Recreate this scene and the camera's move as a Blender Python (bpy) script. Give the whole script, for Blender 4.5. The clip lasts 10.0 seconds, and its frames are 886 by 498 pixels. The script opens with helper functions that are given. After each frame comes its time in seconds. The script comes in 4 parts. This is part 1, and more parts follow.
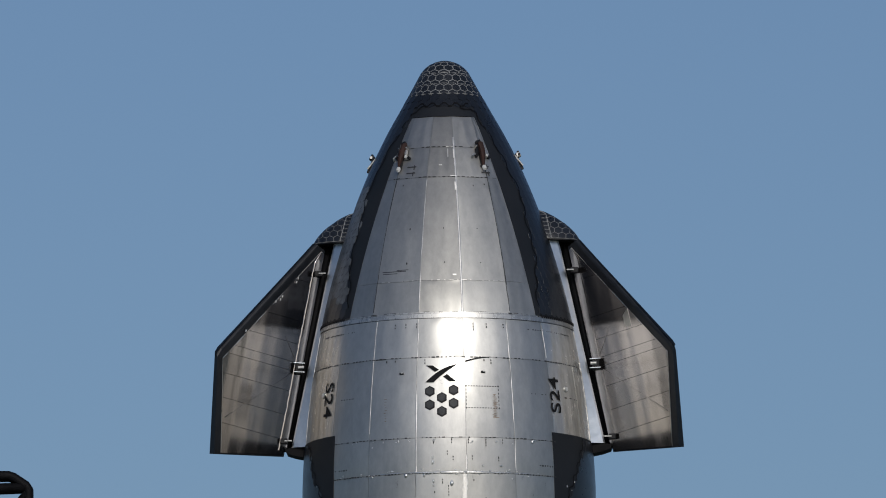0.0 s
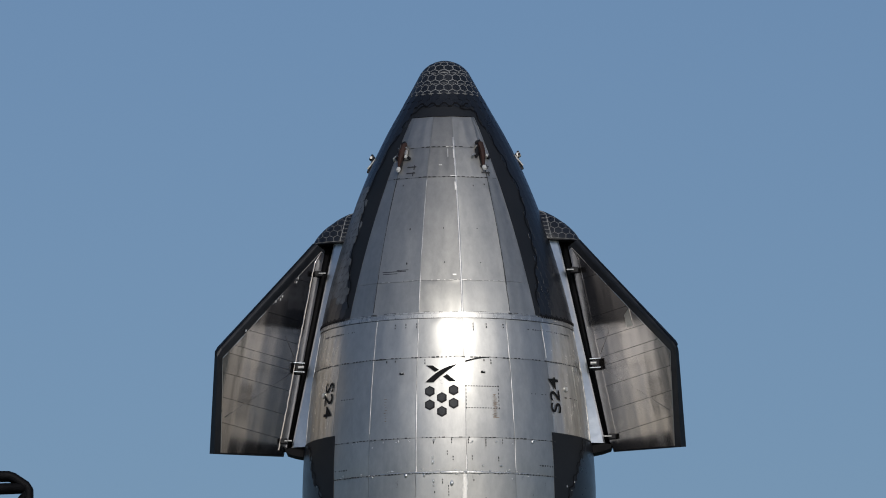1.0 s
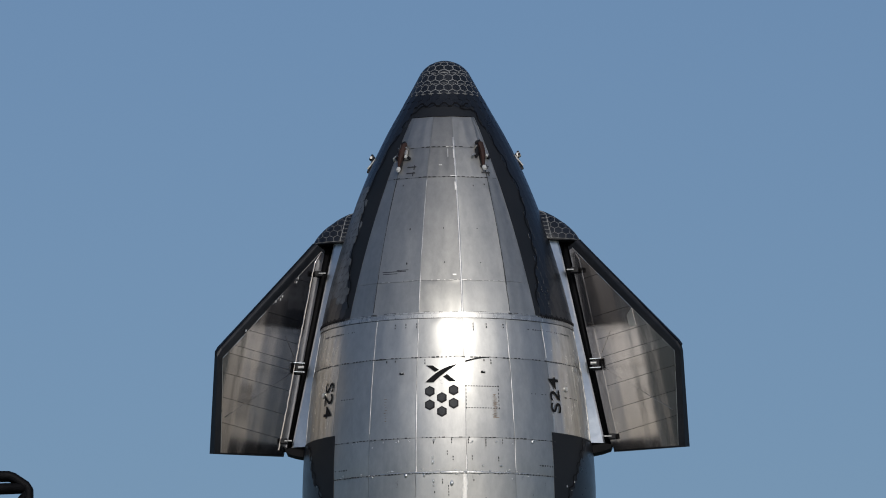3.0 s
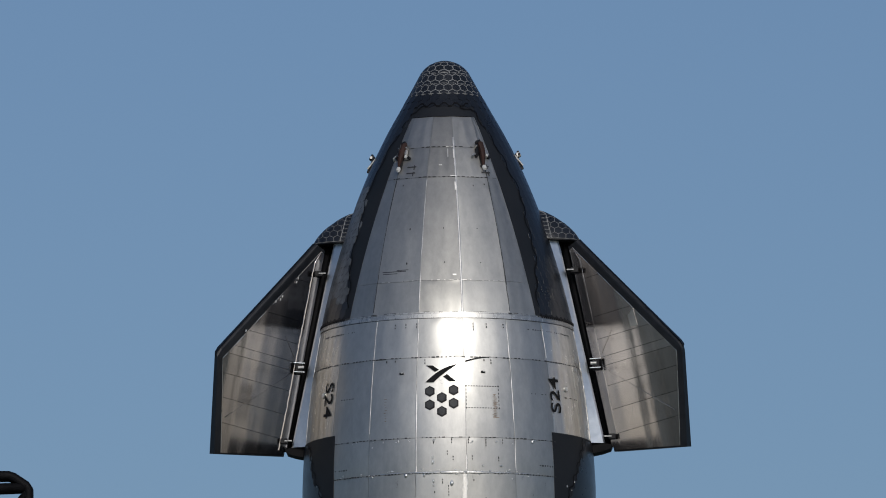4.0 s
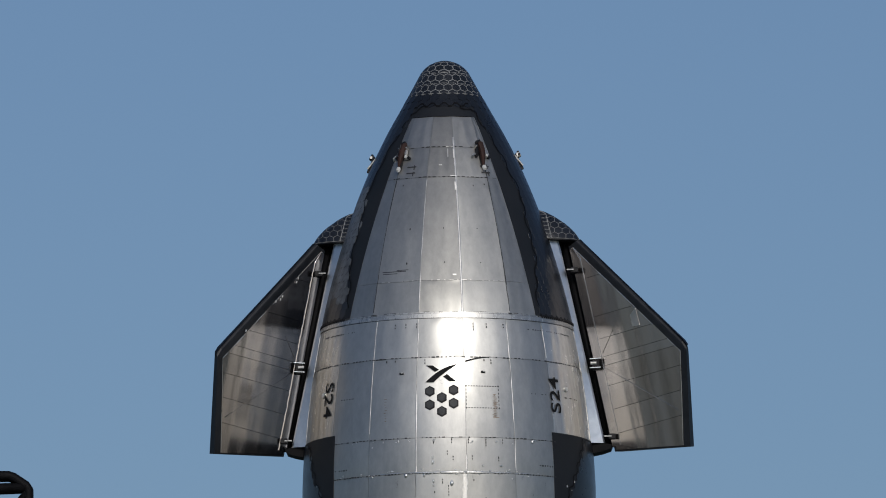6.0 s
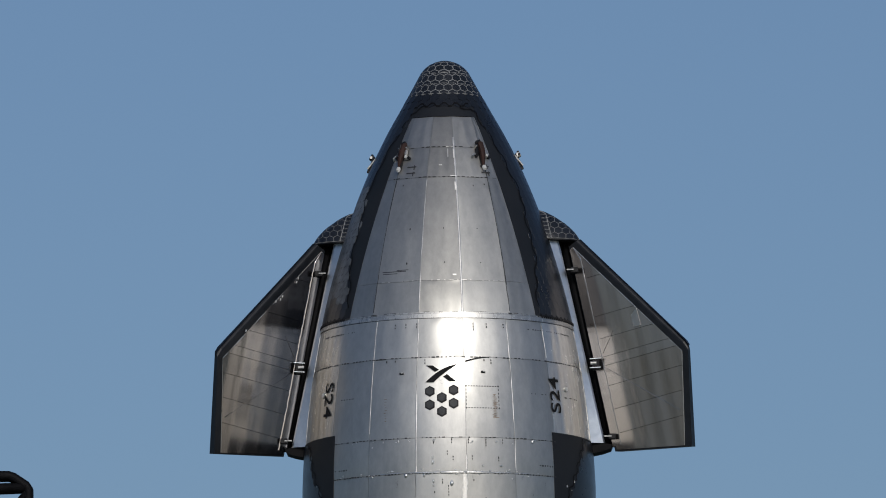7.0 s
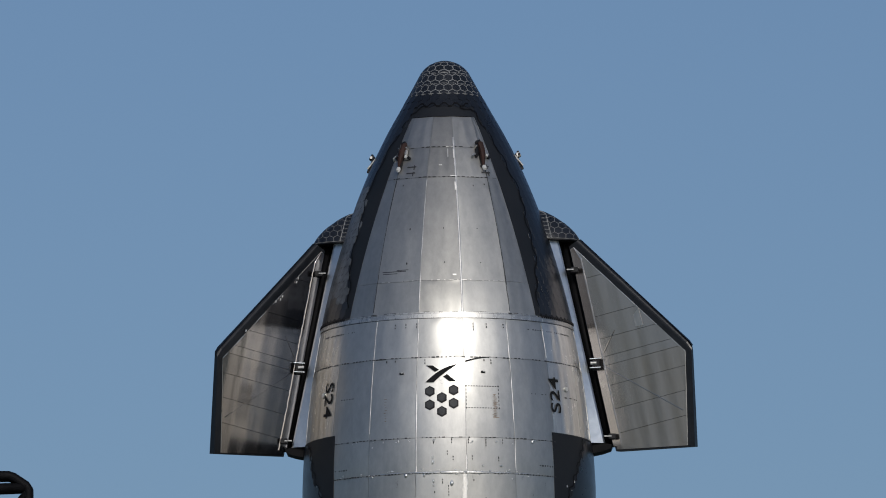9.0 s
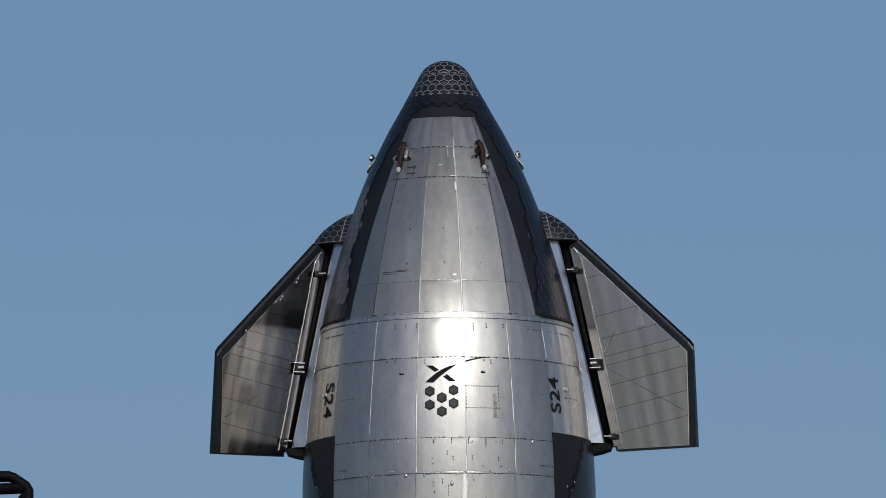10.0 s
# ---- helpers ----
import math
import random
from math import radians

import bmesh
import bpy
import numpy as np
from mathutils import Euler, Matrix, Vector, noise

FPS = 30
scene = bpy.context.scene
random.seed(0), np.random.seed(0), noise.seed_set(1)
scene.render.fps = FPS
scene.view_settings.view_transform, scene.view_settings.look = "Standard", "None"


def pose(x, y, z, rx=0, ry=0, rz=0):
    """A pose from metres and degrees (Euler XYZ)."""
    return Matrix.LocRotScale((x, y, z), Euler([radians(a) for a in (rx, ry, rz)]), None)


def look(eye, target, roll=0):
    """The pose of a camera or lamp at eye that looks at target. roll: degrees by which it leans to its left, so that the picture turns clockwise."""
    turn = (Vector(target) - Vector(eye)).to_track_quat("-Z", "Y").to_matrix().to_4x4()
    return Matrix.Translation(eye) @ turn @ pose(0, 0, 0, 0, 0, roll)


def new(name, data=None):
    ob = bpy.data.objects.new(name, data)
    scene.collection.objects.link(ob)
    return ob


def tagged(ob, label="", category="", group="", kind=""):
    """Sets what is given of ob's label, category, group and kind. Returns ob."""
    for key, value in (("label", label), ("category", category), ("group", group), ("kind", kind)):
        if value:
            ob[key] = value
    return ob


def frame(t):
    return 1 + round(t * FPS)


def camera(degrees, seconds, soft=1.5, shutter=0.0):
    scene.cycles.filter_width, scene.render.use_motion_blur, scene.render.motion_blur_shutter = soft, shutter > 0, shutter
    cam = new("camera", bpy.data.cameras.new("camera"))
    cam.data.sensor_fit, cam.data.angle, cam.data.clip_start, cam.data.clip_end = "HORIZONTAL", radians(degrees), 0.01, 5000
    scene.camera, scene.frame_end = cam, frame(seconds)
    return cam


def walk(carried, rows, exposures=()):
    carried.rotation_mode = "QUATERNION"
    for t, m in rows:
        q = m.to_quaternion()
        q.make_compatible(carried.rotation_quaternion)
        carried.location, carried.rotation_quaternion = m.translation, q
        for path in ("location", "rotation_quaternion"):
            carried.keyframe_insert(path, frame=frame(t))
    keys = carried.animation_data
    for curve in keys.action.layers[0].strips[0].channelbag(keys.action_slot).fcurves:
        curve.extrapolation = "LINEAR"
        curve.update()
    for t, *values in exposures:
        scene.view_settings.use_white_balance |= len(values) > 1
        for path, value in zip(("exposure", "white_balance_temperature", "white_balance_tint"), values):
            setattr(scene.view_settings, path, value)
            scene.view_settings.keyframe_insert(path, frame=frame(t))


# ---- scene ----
import functools

# ---------------------------------------------------------------- camera
cam = camera(4.858, 10.0, soft=1.0)
EYE = (0.0, -320.0, 1.7)
CAM_POSE = look(EYE, (-0.11, 0.0, 46.7), roll=-0.6)
walk(cam, [(0.0, CAM_POSE), (10.0, CAM_POSE)], exposures=[(0.0, 0.0), (10.0, 0.0)])

# ---------------------------------------------------------------- light
SUN_EL, SUN_ROT = radians(27.5), radians(170.5)
world = bpy.data.worlds.new("world")
scene.world = world
world.use_nodes = True
wn, wl = world.node_tree.nodes, world.node_tree.links
sky = wn.new("ShaderNodeTexSky")
sky.sky_type = "NISHITA"
sky.sun_disc = False
sky.sun_elevation, sky.sun_rotation = SUN_EL, SUN_ROT
sky.altitude, sky.air_density, sky.dust_density, sky.ozone_density = 0, 0.8, 1.8, 4.0
wn["Background"].inputs["Strength"].default_value = 0.068
wl.new(sky.outputs["Color"], wn["Background"].inputs["Color"])

sun_data = bpy.data.lights.new("sun", "SUN")
sun_data.energy, sun_data.angle, sun_data.color = 1.0, radians(0.5), (1.0, 0.95, 0.88)
sun = new("sun", sun_data)
SUN_DIR = Vector((math.sin(SUN_ROT) * math.cos(SUN_EL), math.cos(SUN_ROT) * math.cos(SUN_EL), math.sin(SUN_EL)))
sun.matrix_world = look(SUN_DIR * 400, (0, 0, 0))


# ---------------------------------------------------------------- materials
def material(name, color, rough=0.5, metal=0.0, vary=0.15, scale=1.5, fine=25.0, bump=0.02, rough_vary=0.1,
             stretch=(1, 1, 1), tint=None, per_object=0.0, spec=0.5, rough2=0.0, mix2=0.0, grain=0.35):
    """A surface with a broad and a fine variation of colour and gloss, and a little relief."""
    m = bpy.data.materials.new(name)
    m.use_nodes = True
    n, l = m.node_tree.nodes, m.node_tree.links
    b = n["Principled BSDF"]
    b.inputs["Metallic"].default_value = metal
    b.inputs["Specular IOR Level"].default_value = spec
    tc = n.new("ShaderNodeTexCoord")
    mp = n.new("ShaderNodeMapping")
    mp.inputs["Scale"].default_value = stretch
    l.new(tc.outputs["Object"], mp.inputs["Vector"])
    big = n.new("ShaderNodeTexNoise")
    big.inputs["Scale"].default_value, big.inputs["Detail"].default_value = scale, 7
    big.inputs["Roughness"].default_value = 0.6
    small = n.new("ShaderNodeTexNoise")
    small.inputs["Scale"].default_value, small.inputs["Detail"].default_value = fine, 3
    l.new(mp.outputs["Vector"], big.inputs["Vector"])
    l.new(mp.outputs["Vector"], small.inputs["Vector"])
    mix = n.new("ShaderNodeMath")
    mix.operation = "MULTIPLY_ADD"
    mix.inputs[1].default_value = grain
    l.new(small.outputs["Fac"], mix.inputs[0])
    l.new(big.outputs["Fac"], mix.inputs[2])
    src = mix.outputs[0]
    if per_object:
        info = n.new("ShaderNodeObjectInfo")
        add = n.new("ShaderNodeMath")
        add.operation = "MULTIPLY_ADD"
        add.inputs[1].default_value = per_object
        l.new(info.outputs["Random"], add.inputs[0])
        l.new(src, add.inputs[2])
        src = add.outputs[0]
    ramp = n.new("ShaderNodeMapRange")
    ramp.inputs["From Min"].default_value, ramp.inputs["From Max"].default_value = 0.35 + 0.15 * grain, 0.62 + 0.9 * grain + per_object
    l.new(src, ramp.inputs["Value"])
    cm = n.new("ShaderNodeMix")
    cm.data_type = "RGBA"
    dark = tuple(c * (1 - vary) for c in color)
    light = tuple(min(1, c * (1 + vary)) for c in (tint or color))
    cm.inputs["A"].default_value, cm.inputs["B"].default_value = (*dark, 1), (*light, 1)
    l.new(ramp.outputs["Result"], cm.inputs["Factor"])
    l.new(cm.outputs["Result"], b.inputs["Base Color"])
    rr = n.new("ShaderNodeMapRange")
    rr.inputs["From Min"].default_value, rr.inputs["From Max"].default_value = 0.35 + 0.15 * grain, 0.62 + 0.9 * grain + per_object
    rr.inputs["To Min"].default_value, rr.inputs["To Max"].default_value = rough - rough_vary, rough + rough_vary
    l.new(src, rr.inputs["Value"])
    l.new(rr.outputs["Result"], b.inputs["Roughness"])
    if bump:
        bp = n.new("ShaderNodeBump")
        bp.inputs["Strength"].default_value, bp.inputs["Distance"].default_value = 1.0, bump
        l.new(mix.outputs[0], bp.inputs["Height"])
        l.new(bp.outputs["Normal"], b.inputs["Normal"])
    if mix2:
        # scuffed share of the surface, with a broader gloss
        c = n.new("ShaderNodeBsdfPrincipled")
        c.inputs["Metallic"].default_value, c.inputs["Roughness"].default_value = metal, rough2
        l.new(cm.outputs["Result"], c.inputs["Base Color"])
        ms = n.new("ShaderNodeMixShader")
        ms.inputs[0].default_value = mix2
        l.new(b.outputs[0], ms.inputs[1])
        l.new(c.outputs[0], ms.inputs[2])
        l.new(ms.outputs[0], n["Material Output"].inputs["Surface"])
    return m


def steel_material():
    """Rolled stainless sheet: the object's colour gives each sheet its finish (red: roughness, green: share of scuffed
    surface, blue: tone, raised on the flanks for reflected light).
    """
    m = bpy.data.materials.new("brushed_stainless_steel")
    m.use_nodes = True
    n, l = m.node_tree.nodes, m.node_tree.links
    def math_node(op, x, y):
        q = n.new("ShaderNodeMath")
        q.operation = op
        for k, v in enumerate((x, y)):
            if isinstance(v, (int, float)):
                q.inputs[k].default_value = v
            else:
                l.new(v, q.inputs[k])
        return q.outputs[0]
    def noise_at(stretch, scale, detail, rough=0.6):
        mp = n.new("ShaderNodeMapping")
        mp.inputs["Scale"].default_value = stretch
        l.new(tc.outputs["Object"], mp.inputs["Vector"])
        tex = n.new("ShaderNodeTexNoise")
        tex.inputs["Scale"].default_value, tex.inputs["Detail"].default_value, tex.inputs["Roughness"].default_value = scale, detail, rough
        l.new(mp.outputs["Vector"], tex.inputs["Vector"])
        return tex.outputs["Fac"]
    tc = n.new("ShaderNodeTexCoord")
    info = n.new("ShaderNodeObjectInfo")
    sep = n.new("ShaderNodeSeparateColor")
    l.new(info.outputs["Color"], sep.inputs[0])
    cloud = noise_at((1, 1, 0.6), 0.9, 5)
    streak = noise_at((2.2, 2.2, 0.3), 2.4, 4)
    mottle = noise_at((1, 1, 0.55), 6.5, 4, 0.7)
    grain = noise_at((14, 14, 1.2), 3.0, 3)
    both = math_node("ADD", math_node("MULTIPLY", cloud, 0.42), math_node("ADD", math_node("MULTIPLY", streak, 0.22), math_node("MULTIPLY", mottle, 0.36)))
    # colour: two warm greys, each sheet a little apart
    shade = math_node("ADD", both, math_node("MULTIPLY", math_node("SUBTRACT", info.outputs["Random"], 0.5), 0.14))
    ramp = n.new("ShaderNodeMapRange")
    ramp.inputs["From Min"].default_value, ramp.inputs["From Max"].default_value = 0.3, 0.72
    l.new(math_node("ADD", shade, math_node("MULTIPLY", math_node("SUBTRACT", grain, 0.5), 0.06)), ramp.inputs["Value"])
    cm = n.new("ShaderNodeMix")
    cm.data_type = "RGBA"
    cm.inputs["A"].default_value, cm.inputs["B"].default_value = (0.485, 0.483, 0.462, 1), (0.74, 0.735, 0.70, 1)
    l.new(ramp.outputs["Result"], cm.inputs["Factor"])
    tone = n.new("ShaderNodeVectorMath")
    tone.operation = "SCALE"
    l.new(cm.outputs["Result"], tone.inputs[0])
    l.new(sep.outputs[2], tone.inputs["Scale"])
    rough = math_node("MULTIPLY", sep.outputs[0], math_node("ADD", 0.62, math_node("MULTIPLY", both, 0.76)))
    bump = n.new("ShaderNodeBump")
    bump.inputs["Strength"].default_value, bump.inputs["Distance"].default_value = 1.0, 0.0025
    l.new(math_node("ADD", math_node("MULTIPLY", cloud, 0.6), math_node("ADD", math_node("MULTIPLY", streak, 0.4), math_node("MULTIPLY", grain, 0.02))), bump.inputs["Height"])
    fine, worn = n["Principled BSDF"], n.new("ShaderNodeBsdfPrincipled")
    for s in (fine, worn):
        s.inputs["Metallic"].default_value = 1.0
        l.new(tone.outputs[0], s.inputs["Base Color"])
        l.new(bump.outputs["Normal"], s.inputs["Normal"])
    l.new(rough, fine.inputs["Roughness"])
    # the sheet is brushed upright, which spreads its gloss sideways
    geo, across = n.new("ShaderNodeNewGeometry"), n.new("ShaderNodeVectorMath")
    across.operation = "CROSS_PRODUCT"
    across.inputs[0].default_value = (0, 0, 1)
    l.new(geo.outputs["Normal"], across.inputs[1])
    l.new(across.outputs[0], fine.inputs["Tangent"])
    fine.inputs["Anisotropic"].default_value = 0.7
    worn.inputs["Roughness"].default_value = 0.56
    ms = n.new("ShaderNodeMixShader")
    l.new(math_node("MULTIPLY", sep.outputs[1], math_node("ADD", 0.7, math_node("MULTIPLY", streak, 0.6))), ms.inputs[0])
    l.new(fine.outputs[0], ms.inputs[1])
    l.new(worn.outputs[0], ms.inputs[2])
    l.new(ms.outputs[0], n["Material Output"].inputs["Surface"])
    return m


STEEL = steel_material()
FLAP_STEEL = material("thin_flap_steel", (0.385, 0.36, 0.35), rough=0.17, metal=1.0, vary=0.12, scale=1.2, fine=6.0,
                      bump=0.0025, rough_vary=0.06, stretch=(1.6, 1, 0.35), per_object=0.2)
WELD = material("polished_weld_steel", (0.74, 0.73, 0.70), rough=0.5, metal=1.0, vary=0.2, scale=4, fine=20, bump=0.01)
PAINTED = material("satin_fairing_steel", (0.70, 0.75, 0.80), rough=0.42, metal=1.0, vary=0.1, scale=1.0, fine=8, bump=0.004)
SEAM = material("dark_seam_grime", (0.05, 0.05, 0.052), rough=0.7, vary=0.3, scale=5)
FELT = material("black_insulation_felt", (0.017, 0.020, 0.025), rough=0.65, vary=0.18, scale=1.2, fine=20, bump=0.006, spec=0.3)
TILE = material("black_ceramic_tile", (0.017, 0.020, 0.026), rough=0.36, rough_vary=0.14, vary=0.35, scale=1.2, fine=9, bump=0.004, per_object=0.4, spec=0.5)
GROUT = material("pale_gap_filler", (0.26, 0.265, 0.265), rough=0.9, vary=0.25, scale=6)
BLACK = material("black_steel", (0.010, 0.010, 0.012), rough=0.5, vary=0.3, scale=3, spec=0.35)
RIM = material("black_flap_rim", (0.010, 0.012, 0.016), rough=0.36, vary=0.4, scale=2.5, fine=12, bump=0.006, spec=0.38)
INK = material("black_lettering_paint", (0.012, 0.012, 0.013), rough=0.7, vary=0.2, scale=6, spec=0.2)
HEX = material("dark_hexagon_tile", (0.03, 0.032, 0.036), rough=0.5, vary=0.3, scale=6)
RUST = material("rust_brown_cover", (0.04, 0.016, 0.011), rough=0.75, vary=0.35, scale=8)
BEAD = material("bright_spatter_steel", (0.86, 0.86, 0.84), rough=0.34, metal=1.0, vary=0.1, scale=8, bump=0)
WHITE = material("white_painted_metal", (0.7, 0.7, 0.68), rough=0.45, vary=0.15, scale=8)
GROUND = material("sandy_scrub_ground", (0.12, 0.14, 0.12), rough=0.95, vary=0.35, scale=0.05, fine=0.8, bump=0.05,
                  tint=(0.115, 0.145, 0.115))
CONCRETE = material("grey_concrete", (0.35, 0.34, 0.32), rough=0.9, vary=0.2, scale=0.4)
ROOT = material("duller_patch_steel", (0.50, 0.49, 0.465), rough=0.32, metal=1.0, vary=0.2, scale=2, fine=14, bump=0.006, stretch=(1, 1, 0.5))
# tile under dust, its grey also lifted to paint in grazing sky reflection
DUSTY_SHEEN = material("dusty_sheen_tile", (0.14, 0.152, 0.165), rough=0.5, vary=0.75, scale=1.8, fine=6, bump=0.02, grain=0.6)
MAST = material("matt_black_paint", (0.004, 0.004, 0.005), rough=0.65, vary=0.3, scale=3, spec=0.2)
STAIN = material("brown_rust_stain", (0.31, 0.225, 0.155), rough=0.5, metal=0.6, vary=0.3, scale=12)


# ---------------------------------------------------------------- mesh helpers
def part(name, data, mat, parent=None, label="", smooth=False, finish=(0.27, 0.6, 1.0)):
    """Links verts and faces, or a bmesh, as one mesh object under a thing or a part."""
    me = bpy.data.meshes.new(name)
    if isinstance(data, tuple):
        me.from_pydata([tuple(v) for v in data[0]], [], data[1])
    else:
        bmesh.ops.recalc_face_normals(data, faces=data.faces)
        data.to_mesh(me)
        data.free()
    me.materials.append(mat)
    if smooth:
        me.polygons.foreach_set("use_smooth", [True] * len(me.polygons))
    ob = new(name, me)
    ob.parent = parent
    if mat == STEEL:
        ob.color = (*finish, 1.0)
    if label:
        tagged(ob, label)
    return ob


def grid_faces(nu, nv, off=0):
    return [(off + i * nv + j, off + i * nv + j + 1, off + (i + 1) * nv + j + 1, off + (i + 1) * nv + j)
            for i in range(nu - 1) for j in range(nv - 1)]


def box_bm(cx, cy, cz, sx, sy, sz, m=None, bevel=0.0, bm=None):
    bm = bm or bmesh.new()
    made = bmesh.ops.create_cube(bm, size=1.0, matrix=(m or Matrix()) @ Matrix.Translation((cx, cy, cz)) @ Matrix.Diagonal((sx, sy, sz, 1)))
    if bevel:
        edges = list({e for v in made["verts"] for e in v.link_edges})
        bmesh.ops.bevel(bm, geom=edges, offset=bevel, segments=2, affect="EDGES", profile=0.5)
    return bm


def tube(path, radius, n=12):
    """Verts and faces of a pipe along a path, closed at its ends."""
    path = [Vector(p) for p in path]
    verts, faces = [], []
    for i, p in enumerate(path):
        d = (path[min(i + 1, len(path) - 1)] - path[max(i - 1, 0)]).normalized()
        side = d.cross(Vector((0.13, 1, 0.21))).normalized()
        up = side.cross(d)
        rr = radius[i] if isinstance(radius, (list, tuple)) else radius
        verts += [p + (side * math.cos(2 * math.pi * k / n) + up * math.sin(2 * math.pi * k / n)) * rr for k in range(n)]
    for i in range(len(path) - 1):
        faces += [(i * n + k, i * n + (k + 1) % n, (i + 1) * n + (k + 1) % n, (i + 1) * n + k) for k in range(n)]
    faces += [tuple(range(n))[::-1], tuple((len(path) - 1) * n + k for k in range(n))]
    return verts, faces


# ---------------------------------------------------------------- hull shape
ZT, HULL_R, NOSE_L, YAW = 52.557, 4.495, 13.54, -1.6
SHIP_BASE = 2.2


def radius_at(z):
    """A blunted Haack nose on a plain barrel."""
    x = ZT - z
    if x <= 0:
        return 0.0
    if x >= NOSE_L:
        return HULL_R
    if x < 0.457:
        return math.sqrt(max(0.0, 2 * 0.873 * x - x * x))
    th = math.acos(1 - 2 * x / NOSE_L)
    r = HULL_R / math.sqrt(math.pi) * math.sqrt(th - math.sin(2 * th) / 2 + math.sin(th) ** 3 / 3)
    return max(r, 0.514 + 0.5467 * x) if x < 1.9 else r


def hull_normal(z, a):
    e = 0.02
    slope = (radius_at(z - e) - radius_at(min(z + e, ZT))) / (min(z + e, ZT) - z + e)
    t = radians(a + YAW)
    return Vector((math.sin(t), -math.cos(t), slope)).normalized()


def surf(z, a, off=0.0):
    """The hull's surface at height z and bearing a (degrees, 0 faces the viewer, positive to the right), off metres out."""
    r, t = radius_at(z), radians(a + YAW)
    p = Vector((r * math.sin(t), -r * math.cos(t), z))
    return p + hull_normal(z, a) * off if off else p


def hull_patch(z0, z1, a0, a1, off, nz, na, flat=0.0):
    """A curved sheet between two heights and two bearings (a0 and a1 may be functions of z); flat: how far it leaves the arc for its chord."""
    verts = []
    for i in range(nz):
        z = z0 + (z1 - z0) * i / (nz - 1)
        b0, b1 = (a0(z) if callable(a0) else a0), (a1(z) if callable(a1) else a1)
        half = radians(b1 - b0) / 2
        for j in range(na):
            f = j / (na - 1)
            dl = (2 * f - 1) * half
            sink = radius_at(z) * (math.cos(half) / math.cos(dl) - 1) * flat if flat else 0.0
            verts.append(surf(z, b0 + (b1 - b0) * f, off + sink))
    return verts, grid_faces(nz, na)


def with_rim(verts, faces, nz, na, depth, inward):
    """Turns a sheet into a plate by a rim along its border."""
    loop = [j for j in range(na)] + [i * na + na - 1 for i in range(1, nz)] + \
           [(nz - 1) * na + j for j in range(na - 2, -1, -1)] + [i * na for i in range(nz - 2, 0, -1)]
    base, n = len(verts), len(loop)
    verts = verts + [verts[k] for k in loop] + [verts[k] + inward(verts[k]) * depth for k in loop]
    faces = faces + [(base + k, base + n + k, base + n + (k + 1) % n, base + (k + 1) % n) for k in range(n)]
    return verts, faces


def to_axis(p):
    return Vector((-p[0], -p[1], 0)).normalized()


MID = -1.45                                    # bearing of the hull's plane of symmetry
NOSE_SEAMS = [MID + q for q in (-55.0, -32.7, -10.0, 10.0, 32.7, 55.0)]
BARREL_SEAMS = [MID - 190 + 20.0 * q for q in range(19)]
GORE_FLAT = 0.5                                # how far a nose sheet leaves the arc for its chord


def sink(z, a):
    """Depth of the flattened nose sheets below the round hull."""
    if z < 44.2 or z > 50.61 or abs(a - MID) > 48:
        return 0.0
    for q, w in zip(NOSE_SEAMS, NOSE_SEAMS[1:]):
        if q <= a <= w:
            half = radians(w - q) / 2
            return radius_at(z) * (1 - math.cos(half) / math.cos(radians(a - (q + w) / 2))) * GORE_FLAT
    return 0.0


def hull_frame(z, a, off=0.0):
    """A pose on the hull: x along the hull to the right, y up along it, z outward."""
    n = hull_normal(z, a)
    t = radians(a + YAW)
    x = Vector((math.cos(t), math.sin(t), 0))
    y = n.cross(x)
    m = Matrix((x, y, n)).transposed().to_4x4()
    m.translation = surf(z, a, off - sink(z, a))
    return m


def on_hull(z, a, u, v, off):
    """The point u metres to the right and v metres up from a place on the hull."""
    zz = z + v * 0.99
    aa = a + math.degrees(u / max(0.2, radius_at(zz)))
    return surf(zz, aa, off - sink(zz, aa))


def hex_tile(m, rad, height, inset=0.012, squash=1.0):
    """A hexagonal tile on the pose m, point up, with a small chamfer."""
    verts = []
    for rr, zz in ((rad, -0.02), (rad, height - inset), (rad - inset, height)):
        for k in range(6):
            t = math.pi / 6 + k * math.pi / 3
            verts.append(m @ Vector((rr * math.cos(t), rr * math.sin(t) * squash, zz)))
    faces = [(12, 13, 14, 15, 16, 17)]
    for lv in (0, 6):
        faces += [(lv + k, lv + (k + 1) % 6, lv + 6 + (k + 1) % 6, lv + 6 + k) for k in range(6)]
    return verts, faces


